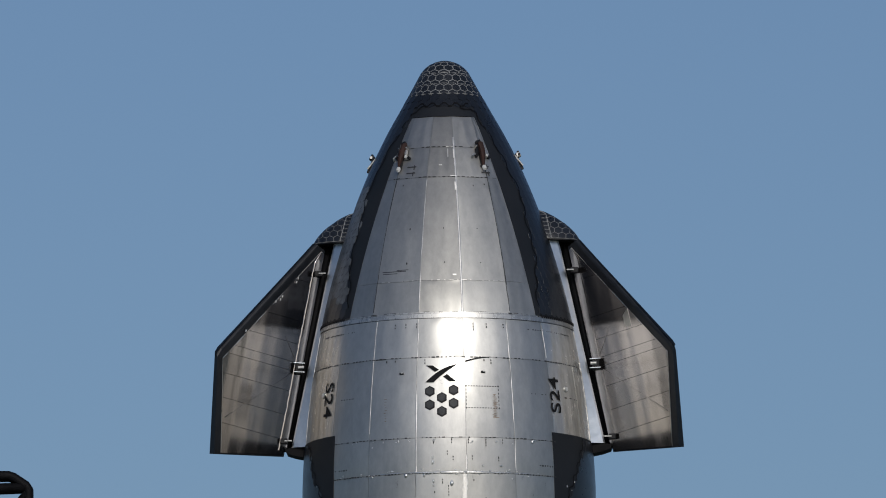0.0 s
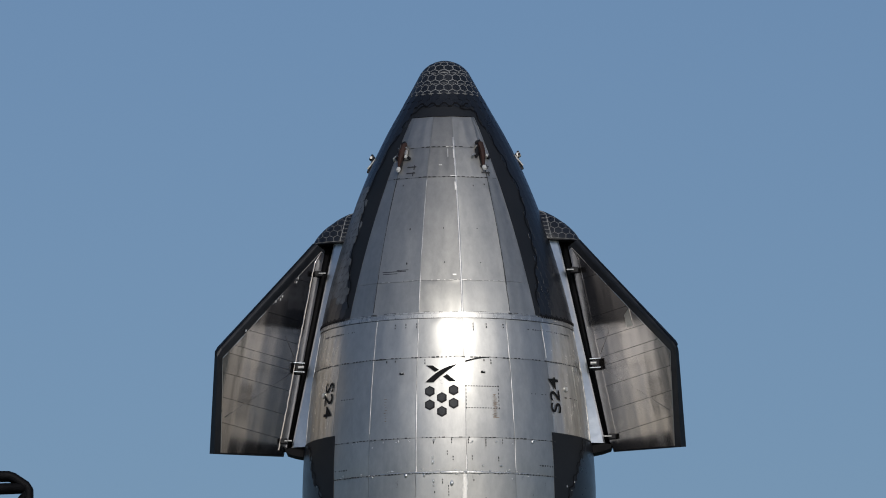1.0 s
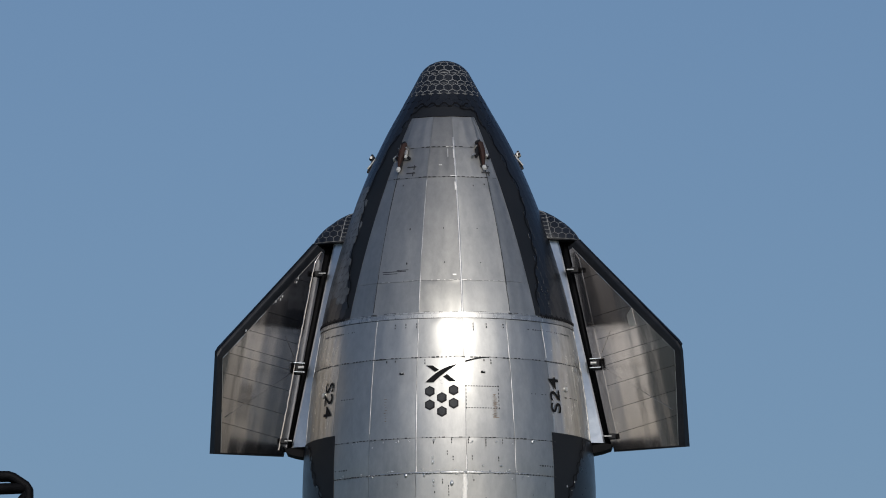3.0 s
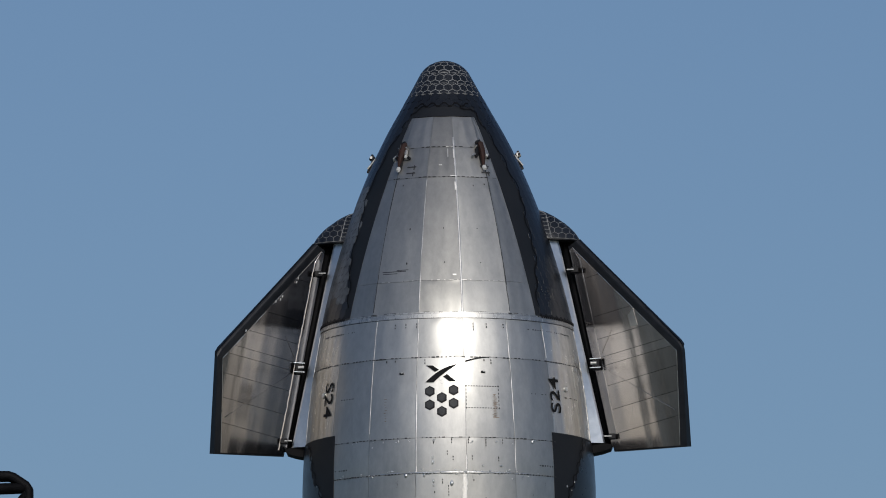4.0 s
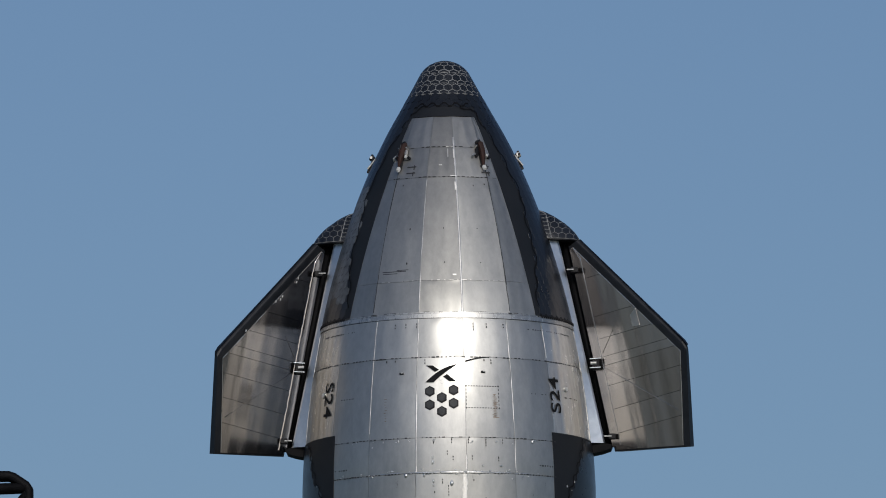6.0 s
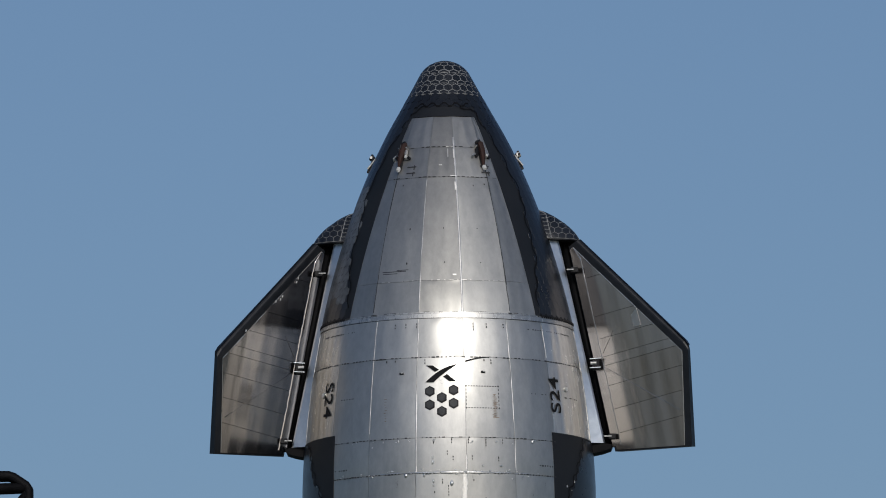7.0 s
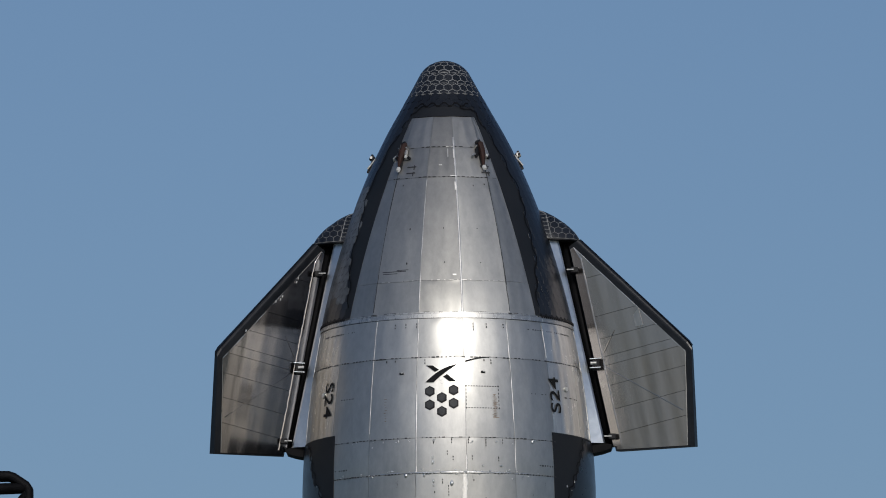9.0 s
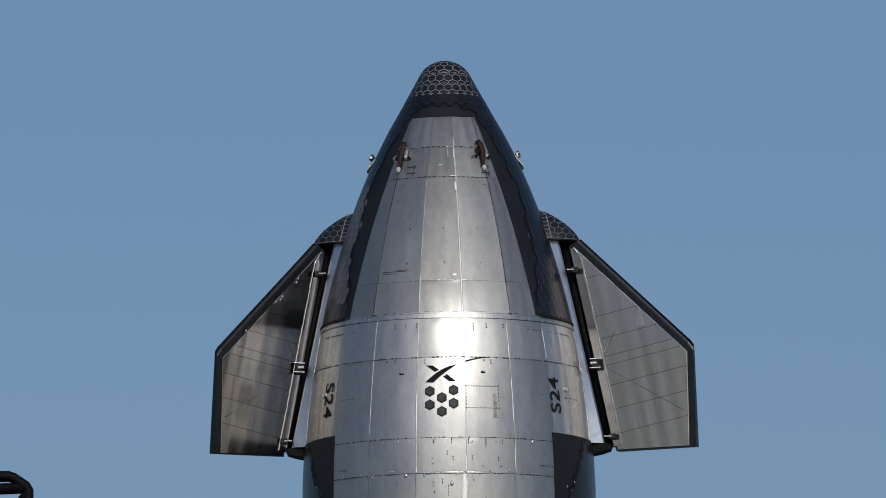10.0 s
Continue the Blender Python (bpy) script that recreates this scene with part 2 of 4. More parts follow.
def hex_field(width, cols, v0, v1, place, gap=0.02, height=0.014):
    """Hexagonal tiles in a band cut straight at v0 and v1; cols tiles round a length of width; place(u, v, off) gives the point."""
    p = width / cols
    out, row, v = [], 0, v0
    while v < v1 + p * 0.5:
        for k in range(cols):
            cu = (k + 0.5 * (row % 2)) * p
            hexa = [Vector((cu + p / math.sqrt(3) * math.cos(math.pi / 6 + q * math.pi / 3), v + p / math.sqrt(3) * math.sin(math.pi / 6 + q * math.pi / 3))) for q in range(6)]
            poly = clip_poly(hexa, v0, v1)
            if not poly or max(q.y for q in poly) - min(q.y for q in poly) < 0.05:
                continue
            c = sum(poly, Vector((0, 0))) / len(poly)
            n = len(poly)
            rings = []
            for shrink, off in ((gap / 2, -0.01), (gap / 2, height - 0.008), (gap / 2 + 0.012, height)):
                rings += [place(*(q + (c - q).normalized() * shrink * 1.1), off) for q in poly]
            rings.append(place(*c, height + 0.001))
            faces = [(2 * n + q, 2 * n + (q + 1) % n, 3 * n) for q in range(n)]
            for lv in (0, n):
                faces += [(lv + q, lv + (q + 1) % n, lv + n + (q + 1) % n, lv + n + q) for q in range(n)]
            out.append((rings, faces))
        v += p * 0.866
        row += 1
    return out


def joined(pieces):
    verts, faces = [], []
    for v, f in pieces:
        o = len(verts)
        verts += v
        faces += [tuple(o + k for k in q) for q in f]
    return verts, faces


# ---------------------------------------------------------------- ground and stand
def build_ground():
    n, size = 60, 4500.0
    verts = []
    for i in range(n + 1):
        for j in range(n + 1):
            x, y = (-1 + 2 * i / n), (-1 + 2 * j / n)
            x, y = size * x * abs(x) ** 1.2, size * y * abs(y) ** 1.2
            d = math.hypot(x, y + 160)
            verts.append((x, y, 0.0 if d < 350 else 0.8 * noise.noise((x * 0.004, y * 0.004, 0.3))))
    g = part("ground", (verts, grid_faces(n + 1, n + 1)), GROUND)
    tagged(g, "flat sandy coastal ground with low scrub", "ground", kind="structure")


def build_stand():
    stand = tagged(new("launch_stand"), "grey concrete and black steel stand under the rocket", "stand")
    bm = bmesh.new()
    bmesh.ops.create_cone(bm, cap_ends=True, segments=48, radius1=7.5, radius2=7.2, depth=0.5, matrix=Matrix.Translation((0, 0, 0.25)))
    part("base", bm, CONCRETE, stand)
    for k in range(8):
        t = k * math.pi / 4
        m = Matrix.Rotation(t, 4, "Z")
        part("leg", box_bm(4.2, 0, 1.2, 0.6, 0.6, 1.44, m, 0.03), BLACK, stand)
    verts = [(r * math.cos(2 * math.pi * k / 64), r * math.sin(2 * math.pi * k / 64), z)
             for r, z in ((3.9, 1.9), (4.7, 1.9), (4.7, 2.19), (3.9, 2.19)) for k in range(64)]
    faces = [(i * 64 + k, i * 64 + (k + 1) % 64, ((i + 1) % 4) * 64 + (k + 1) % 64, ((i + 1) % 4) * 64 + k) for i in range(4) for k in range(64)]
    part("ring", (verts, faces), BLACK, stand)


# ---------------------------------------------------------------- the rocket
FINISH = {5: (0.31, 0.66), 6: (0.31, 0.56), 7: (0.32, 0.62), 8: (0.30, 0.66), 9: (0.28, 0.65)}
ROWS = [50.611, 49.586, 48.592, 45.239, 44.185, 44.022, 42.794, 40.290, 39.192, 37.36, 35.53]


def steel_edge(z):
    """Bearing from the middle at which the steel of the nose gives way to black insulation."""
    f = (50.611 - z) / (50.611 - 44.185)
    return 36.7 + 10.8 * max(0.0, min(1.0, f)) ** 0.72


def tile_edge(z):
    """Bearing from the middle from which the nose is tiled."""
    return float(np.interp(z, (44.3, 45.2, 46.2, 47.3, 48.2, 49.6, 50.5, 50.9, 51.02), (50, 52, 57, 57, 60.5, 53, 44, 39, 0)))


def low_tile_edge(z):
    return max(52.0, 70.5 - 8.0 * (40.29 - z))


def build_hull(ship):
    # dark inner shell that shows in the joints
    nz, na = 90, 96
    verts = [surf(SHIP_BASE + (ZT - 0.02 - SHIP_BASE) * (1 - (1 - i / (nz - 1)) ** 2.0), 360 * j / na, -0.09) for i in range(nz) for j in range(na)]
    faces = [(i * na + j, i * na + (j + 1) % na, (i + 1) * na + (j + 1) % na, (i + 1) * na + j) for i in range(nz - 1) for j in range(na)]
    part("inner_shell", (verts, faces), SEAM, ship, smooth=True)

    rng = random.Random(4)
    for k in range(len(ROWS) - 1):
        top, low = ROWS[k], ROWS[k + 1]
        if k == 4:
            continue
        nose = k < 4
        seams = NOSE_SEAMS if nose else BARREL_SEAMS
        for c in range(len(seams) - 1):
            a0, a1 = seams[c], seams[c + 1]
            if k >= 7:
                if a1 <= MID - 49 or a0 >= MID + 49:
                    continue
                a0, a1 = max(a0, MID - 49.5), min(a1, MID + 49.5)
            out = abs((a0 + a1) / 2 - MID)
            gap = math.degrees((0.003 if nose else 0.005) / radius_at(low))
            tilt, off = rng.uniform(-0.006, 0.006), rng.uniform(-0.003, 0.003)
            if k == 8:
                tilt = 0.004
            e0, e1 = a0 + gap, a1 - gap
            if nose:
                f0 = functools.partial(lambda z, e: max(e, MID - steel_edge(z) - 0.3), e=e0)
                f1 = functools.partial(lambda z, e: min(e, MID + steel_edge(z) + 0.3), e=e1)
                if f1(low) - f0(low) < 0.5:
                    continue
                if f1(top) <= f0(top):
                    if a0 > 0:
                        f0 = functools.partial(lambda z, e: min(e, MID + steel_edge(z) + 0.2), e=e0)
                    else:
                        f1 = functools.partial(lambda z, e: max(e, MID - steel_edge(z) - 0.2), e=e1)
            else:
                f0, f1 = e0, e1
            n1, n2 = 16, 21
            bulge = 0.004 if nose else (0.012 if k == 8 else 0.006)
            flutes = 0.007 if not nose and out > 55 else 0.0
            seed = rng.uniform(0, 50)
            v, f = hull_patch(low + 0.004, top - 0.004, f0, f1, off, n1, n2, flat=GORE_FLAT if nose else 0.0)
            for i, p in enumerate(v):
                fz, fa = (i // n2) / (n1 - 1), (i % n2) / (n2 - 1)
                hump = math.sin(math.pi * fz)
                dent = (0.010 if nose else 0.0095) * noise.noise((fa * 3.2 + seed, p.z * 0.55, seed)) * min(1, 4 * hump) * min(1, 4 * math.sin(math.pi * fa))
                dent += flutes * math.sin(fa * 23 + seed + 2.5 * noise.noise((fa * 2, p.z * 0.4, seed))) * min(1, 3 * hump) * math.sin(math.pi * fa)
                v[i] = p + to_axis(p) * (tilt * (fz - 0.5) * 2 - bulge * hump + dent)
            v, f = with_rim(v, f, n1, n2, 0.05, to_axis)
            if nose:
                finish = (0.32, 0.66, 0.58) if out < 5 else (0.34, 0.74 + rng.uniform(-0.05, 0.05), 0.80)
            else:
                # light thrown back by the flaps is put into the flank tone, more at right
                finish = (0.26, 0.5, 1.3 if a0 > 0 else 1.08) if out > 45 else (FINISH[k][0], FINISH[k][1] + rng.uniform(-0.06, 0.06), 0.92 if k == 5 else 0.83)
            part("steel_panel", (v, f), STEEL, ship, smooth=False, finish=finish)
            me = ship.children[-1].data
            me.polygons.foreach_set("use_smooth", [i < (n1 - 1) * (n2 - 1) for i in range(len(me.polygons))])
    # joint band between nose and barrel
    for z0, z1, o0 in ((44.028, 44.17, 0.03), (44.185, 44.215, 0.012)):
        v, f = hull_patch(z0, z1, -180, 180, o0, 3, 129)
        v, f = with_rim(v, f, 3, 129, 0.04, to_axis)
        part("joint_band", (v, f), STEEL, ship, "proud steel band round the hull", smooth=True)
    v, f = hull_patch(SHIP_BASE, ROWS[-1] - 0.012, -180, 180, 0.0, 24, 97)
    part("lower_barrel", (v, f), STEEL, ship, "plain stainless steel barrel of stacked rings", smooth=True)


def build_welds(ship):
    rng = random.Random(8)
    # last entry: a weld broadened to draw the sun's highlight strip down the barrel
    for a, z0, z1, w in ((8.55, 49.9, 44.2, 0.031), (8.55, 44.0, 40.2, 0.008), (8.5, 40.0, 39.2, 0.03), (-11.3, 44.0, 39.2, 0.021), (28.75, 44.0, 39.2, 0.017),
                         (-31.4, 44.0, 40.5, 0.008), (-11.4, 48.5, 44.3, 0.014), (48.6, 43.8, 42.9, 0.014), (7.9, 39.15, 35.6, 0.09)):
        n = 40
        verts = []
        for i in range(n):
            z = z0 + (z1 - z0) * i / (n - 1)
            ww = w * rng.uniform(0.75, 1.15) if w > 0.03 else w * max(0.12, 0.8 + 1.1 * noise.noise((a, z * 2.3, 0.5)) + rng.uniform(-0.35, 0.25))
            verts += [on_hull(z, a, -ww, 0, 0.004), on_hull(z, a, -ww * 0.5, 0, 0.012), on_hull(z, a, ww * 0.5, 0, 0.012), on_hull(z, a, ww, 0, 0.004)]
        part("weld_seam", (verts, grid_faces(n, 4)), WELD, ship, "bright ground vertical weld", smooth=True)
    for a, z0, z1 in ((MID - 32.7, 49.5, 44.3), (MID + 32.7, 49.5, 44.3)):
        verts = []
        for i in range(30):
            z = z0 + (z1 - z0) * i / 29
            w = rng.uniform(0.008, 0.022)
            verts += [on_hull(z, a, -w, 0, 0.006), on_hull(z, a, w, 0, 0.006)]
        part("joint_line", (verts, grid_faces(30, 2)), SEAM, ship, "thin dark vertical joint")
    verts = []
    for i in range(60):
        a = -26 + 62 * i / 59
        w = rng.uniform(0.006, 0.05) * (1.2 - abs(a - 3) / 40)
        verts += [on_hull(39.21, a, 0, -w, 0.012), on_hull(39.21, a, 0, -0.2 * w, 0.012 + 0.4 * w), on_hull(39.21, a, 0, w * 0.4, 0.012 + 0.3 * w), on_hull(39.21, a, 0, w * 0.8, 0.012)]
    part("ground_weld", (verts, grid_faces(60, 4)), BEAD, ship, "ragged bright ring weld", smooth=True)
    for z, a in ((48.72, -22.2), (48.93, -22.0), (48.72, 33.2), (48.95, 33.0)):
        part("bracket_mark", box_bm(0, 0, 0, 0.03, 0.15, 0.012, hull_frame(z, a, 0.02)), SEAM, ship, "dark grey painted mark")
    for s in (-1, 1):
        verts = []
        for i in range(40):
            z = 50.6 - (50.6 - 44.25) * i / 39
            verts += [on_hull(z, MID + s * steel_edge(z), -0.016, 0, 0.02), on_hull(z, MID + s * steel_edge(z), 0.008, 0, 0.022)]
        part("edge_strip", (verts, grid_faces(40, 2)), WELD, ship, "thin bright strip at the edge of the steel", smooth=True)
    # dashed dark stitch marks under the ring joints
    for z, a_lo, a_hi, step, hgt, fill in ((49.586, -36, 36, 0.17, 0.02, 0.6), (48.592, -40, 40, 0.15, 0.02, 0.7), (45.239, -34, 46, 0.2, 0.02, 0.6),
                                     (44.21, -50, 50, 0.22, 0.05, 0.8), (43.75, -70, -42, 0.09, 0.025, 0.6), (43.75, 40, 72, 0.10, 0.025, 0.6),
                                     (42.794, -80, 80, 0.13, 0.03, 0.65), (40.29, -49, 49, 0.13, 0.028, 0.65), (39.192, -49, 49, 0.11, 0.03, 0.6),
                                     (41.65, -49, -40, 0.12, 0.025, 0.7), (41.72, 38, 70, 0.14, 0.025, 0.6), (39.45, -49, -42, 0.1, 0.03, 0.5),
                                     (39.5, 40, 48, 0.1, 0.04, 0.6)):
        pieces = []
        da = math.degrees(step / radius_at(z))
        a = a_lo
        while a < a_hi:
            if rng.random() < 0.78:
                w = step * fill * rng.uniform(0.25, 1.3)
                h = hgt * rng.uniform(0.6, 1.2)
                m = hull_frame(z + rng.uniform(-0.006, 0.006), a, 0.016)
                bm_v = [m @ Vector((sx * w / 2, sy * h / 2, sz)) for sz in (-0.012, 0.004) for sx, sy in ((-1, -1), (1, -1), (1, 1), (-1, 1))]
                pieces.append((bm_v, [(4, 5, 6, 7), (0, 1, 5, 4), (1, 2, 6, 5), (2, 3, 7, 6), (3, 0, 4, 7)]))
            a += da
        tagged(part("stitching", joined(pieces), WELD if z == 45.239 else SEAM, ship, "row of dark stitch weld marks"), kind="stuff")
    # short vertical ticks and studs below the joints, pale flecks along the lowest one
    def spatter(z, a, w, h):
        """A low uneven bead of weld metal on the hull."""
        m = hull_frame(z, a, 0.01)
        rim = [m @ Vector((w / 2 * math.cos(t) * rng.uniform(0.6, 1), h / 2 * math.sin(t) * rng.uniform(0.6, 1), 0.0)) for t in [k * math.pi / 4 for k in range(8)]]
        top = [m @ Vector((w / 4 * math.cos(t), h / 4 * math.sin(t), 0.2 * min(w, h))) for t in [k * math.pi / 4 for k in range(8)]]
        return rim + top + [m @ Vector((0, 0, 0.26 * min(w, h)))], [(k, (k + 1) % 8, 8 + (k + 1) % 8, 8 + k) for k in range(8)] + [(8 + k, 8 + (k + 1) % 8, 16) for k in range(8)]
    pieces, flecks = [], []
    spots = [(42.79, -25), (42.79, -21), (42.79, -8), (42.79, 3), (42.79, 20), (42.79, 17), (43.93, -22), (43.93, -17), (43.93, -12), (43.93, 13),
             (43.93, 27), (43.93, 19), (40.31, -4.3), (40.31, 2.8), (40.31, 9.4), (40.31, 16.4), (40.31, 23.3), (39.95, 1.1), (39.78, 3.3), (39.8, 10.8), (39.76, 21.4), (39.08, -0.9), (39.06, 11.3), (38.88, 1.4), (38.7, 1.5), (38.6, 1.5),
             (47.0, -19), (47.0, 0), (47.0, 19), (45.9, -19), (45.9, 0.5), (45.9, 19), (38.7, -4), (38.5, 16), (48.45, -28), (48.45, 28), (48.4, 20)]
    for z, a in spots:
        for q in range(1 if z > 45 else rng.choice((1, 2, 2, 3))):
            m = hull_frame(z - 0.09 - 0.09 * q, a, 0.016)
            w, h = rng.uniform(0.02, 0.035), rng.uniform(0.03, 0.07)
            pieces.append(([m @ Vector((sx * w / 2, sy * h / 2, sz)) for sz in (-0.012, 0.006) for sx, sy in ((-1, -1), (1, -1), (1, 1), (-1, 1))],
                           [(4, 5, 6, 7), (0, 1, 5, 4), (1, 2, 6, 5), (2, 3, 7, 6), (3, 0, 4, 7)]))
    for z, a, w, h in ((39.67, -4.7, 0.06, 0.12), (39.52, -4.7, 0.07, 0.18), (39.14, -15.4, 0.1, 0.16), (39.13, -8.1, 0.06, 0.14), (38.94, -4.4, 0.06, 0.14),
                       (38.82, -4.4, 0.05, 0.1), (38.87, 2.7, 0.09, 0.22), (39.15, -29.7, 0.07, 0.1), (40.06, -29.9, 0.06, 0.06), (39.42, 22.3, 0.1, 0.1),
                       (39.03, 26.9, 0.05, 0.08), (39.42, 15.1, 0.07, 0.07), (40.2, 36.7, 0.08, 0.16), (40.2, -25, 0.04, 0.1), (40.2, -18.4, 0.04, 0.1), (40.2, -4.3, 0.08, 0.08),
                       (38.95, 54.8, 0.06, 0.12), (39.1, 60.3, 0.06, 0.16), (39.1, -62.4, 0.06, 0.14), (38.85, 58.0, 0.05, 0.07)):
        flecks.append(spatter(z, a, 1.2 * w, 1.1 * h))
    for q in range(80):
        a = rng.uniform(-46, 40)
        z = 39.22 + rng.gauss(0, 0.04) if q < 68 else 40.27 - abs(rng.gauss(0, 0.08))
        if q < 40:
            a = rng.gauss(4, 11)
        w, h = rng.uniform(0.03, 0.08), rng.uniform(0.02, 0.06)
        flecks.append(spatter(z, a, 1.3 * w, h))
    tagged(part("stud_row", joined(pieces), SEAM, ship, "small dark studs below the ring joints"), kind="stuff")
    tagged(part("weld_spatter", joined(flecks), BEAD, ship, "bright beads of weld spatter along the ring joint", smooth=True), kind="stuff")


def build_shield(ship):
    # insulation layer
    for s in (-1, 1):
        lo = lambda z: (MID + steel_edge(z) if s > 0 else -180.0)
        hi = lambda z: (180.0 if s > 0 else MID - steel_edge(z))
        v, f = hull_patch(44.22, 50.611, lo, hi, 0.014, 40, 60)
        v, f = with_rim(v, f, 40, 60, 0.03, to_axis)
        part("insulation_sheet", (v, f), FELT, ship, "smooth black insulation at the edge of the steel", smooth=True)
        lo2, hi2 = (MID + 48.7, 180) if s > 0 else (-180, MID - 48.7)
        v, f = hull_patch(8.0, 40.575, lo2, hi2, 0.02, 40, 60)
        v, f = with_rim(v, f, 40, 60, 0.03, to_axis)
        part("insulation_sheet", (v, f), FELT, ship, "smooth black insulation on the barrel", smooth=True)
    v, f = hull_patch(50.611, 51.36, -180, 180, 0.014, 8, 97)
    v, f = with_rim(v, f, 8, 97, 0.03, to_axis)
    part("insulation_collar", (v, f), FELT, ship, "smooth black collar under the tiled tip", smooth=True)
    # staggered rows of hexagonal tiles over it
    rng = random.Random(11)
    pieces, worn = [], []
    pitch = 0.285
    row, z = 0, 51.27
    while z > 36.2:
        r = radius_at(z)
        n = max(8, round(2 * math.pi * r / pitch))
        for k in range(n):
            a = (k + 0.5 * (row % 2)) * 360 / n
            a = a - 360 if a > 180 else a
            aa = abs(a - MID)
            if aa > 125:
                continue
            if z > 44.35 and aa < tile_edge(z):
                continue
            if 40.45 < z <= 44.35 or (z <= 40.45 and aa < low_tile_edge(z)):
                continue
            m = hull_frame(z, a, 0.014) @ pose(0, 0, 0, rng.uniform(-0.08, 0.08), rng.uniform(-0.08, 0.08), 0)
            wob = noise.noise((a * 0.08, z * 0.9, 4.0))
            # left flank tiles whose pale colour holds both dust and sky sheen
            dusty_sheen = (a < -50 and 45.0 < z + 0.5 * wob < 48.5)
            (worn if dusty_sheen else pieces).append(hex_tile(m, 2 * math.pi * r / n / math.sqrt(3) - 0.001, 0.012 + rng.uniform(-0.0006, 0.0006), 0.001))
        nz = hull_normal(z, 0).z
        z -= pitch * 0.866 * math.sqrt(1 - nz * nz)
        row += 1
    for s in (-1, 1):
        lo = lambda z: MID + (s * (tile_edge(z) + 0.8) if s > 0 else -125.0)
        hi = lambda z: MID + (125.0 if s > 0 else -tile_edge(z) - 0.8)
        part("tile_backing", hull_patch(44.36, 50.85, lo, hi, 0.0245, 60, 40), TILE, ship, "close black tile field", smooth=True)
        lo = lambda z: MID + (low_tile_edge(z) + 2.0 if s > 0 else -125.0)
        hi = lambda z: MID + (125.0 if s > 0 else -low_tile_edge(z) - 2.0)
        part("tile_backing", hull_patch(36.2, 40.5, lo, hi, 0.0305, 30, 40), TILE, ship, "close black tile field", smooth=True)
    tagged(part("side_tiling", joined(pieces), TILE, ship, "close black hexagonal heat tiles down the flanks"), kind="stuff")
    tagged(part("worn_tiling", joined(worn), DUSTY_SHEEN, ship, "hexagonal heat tiles greyed by dust and painted sky sheen"), kind="stuff")
    # zigzag edge of the tiled field
    def zigzag(path, step=0.15, amp=0.05):
        out, run, k = [], 0.0, 0
        for p, q in zip(path, path[1:]):
            r = radius_at(p[0])
            d = Vector((radians(q[1] - p[1]) * r, q[0] - p[0]))
            n = max(1, round(d.length / step))
            side = Vector((-d.y, d.x)).normalized() * amp
            for i in range(n):
                f = i / n
                sgn = 1 if (k // 2) % 2 else -1
                out.append((p[0] + (q[0] - p[0]) * f, p[1] + (q[1] - p[1]) * f, side * sgn, side.normalized() * 0.026))
                k += 1
        verts = []
        for z, a, shift, w in out:
            verts += [on_hull(z, a, *(shift - w), 0.034), on_hull(z, a, *(shift + w), 0.034)]
        part("tile_edge", (verts, grid_faces(len(out), 2)), MAST, ship, "black zigzag edge of the tiles")
    zigzag([(51.0, MID - 38 + 3.8 * k) for k in range(21)])
    for s in (-1, 1):
        zigzag([(50.95 - 0.2 * k, MID + s * (tile_edge(50.95 - 0.2 * k) - 1.0)) for k in range(34)])
        zigzag([(40.5 - 0.2 * k, MID + s * (low_tile_edge(40.5 - 0.2 * k) - 1.0)) for k in range(18)])
    # saw-toothed lower fringe of the nose insulation
    for s in (-1, 1):
        fr = []
        for k in range(26):
            a = MID + s * (51 + k * 1.55)
            m = hull_frame(44.2, a, 0.055)
            fr.append(([m @ Vector(q) for q in ((-0.055, 0.05, 0), (0.055, 0.05, 0), (0, -0.05, 0), (-0.055, 0.05, -0.03), (0.055, 0.05, -0.03), (0, -0.05, -0.03))],
                       [(0, 2, 1), (0, 3, 5, 2), (1, 2, 5, 4)]))
        part("tile_fringe", joined(fr), BLACK, ship, "saw-toothed black fringe")


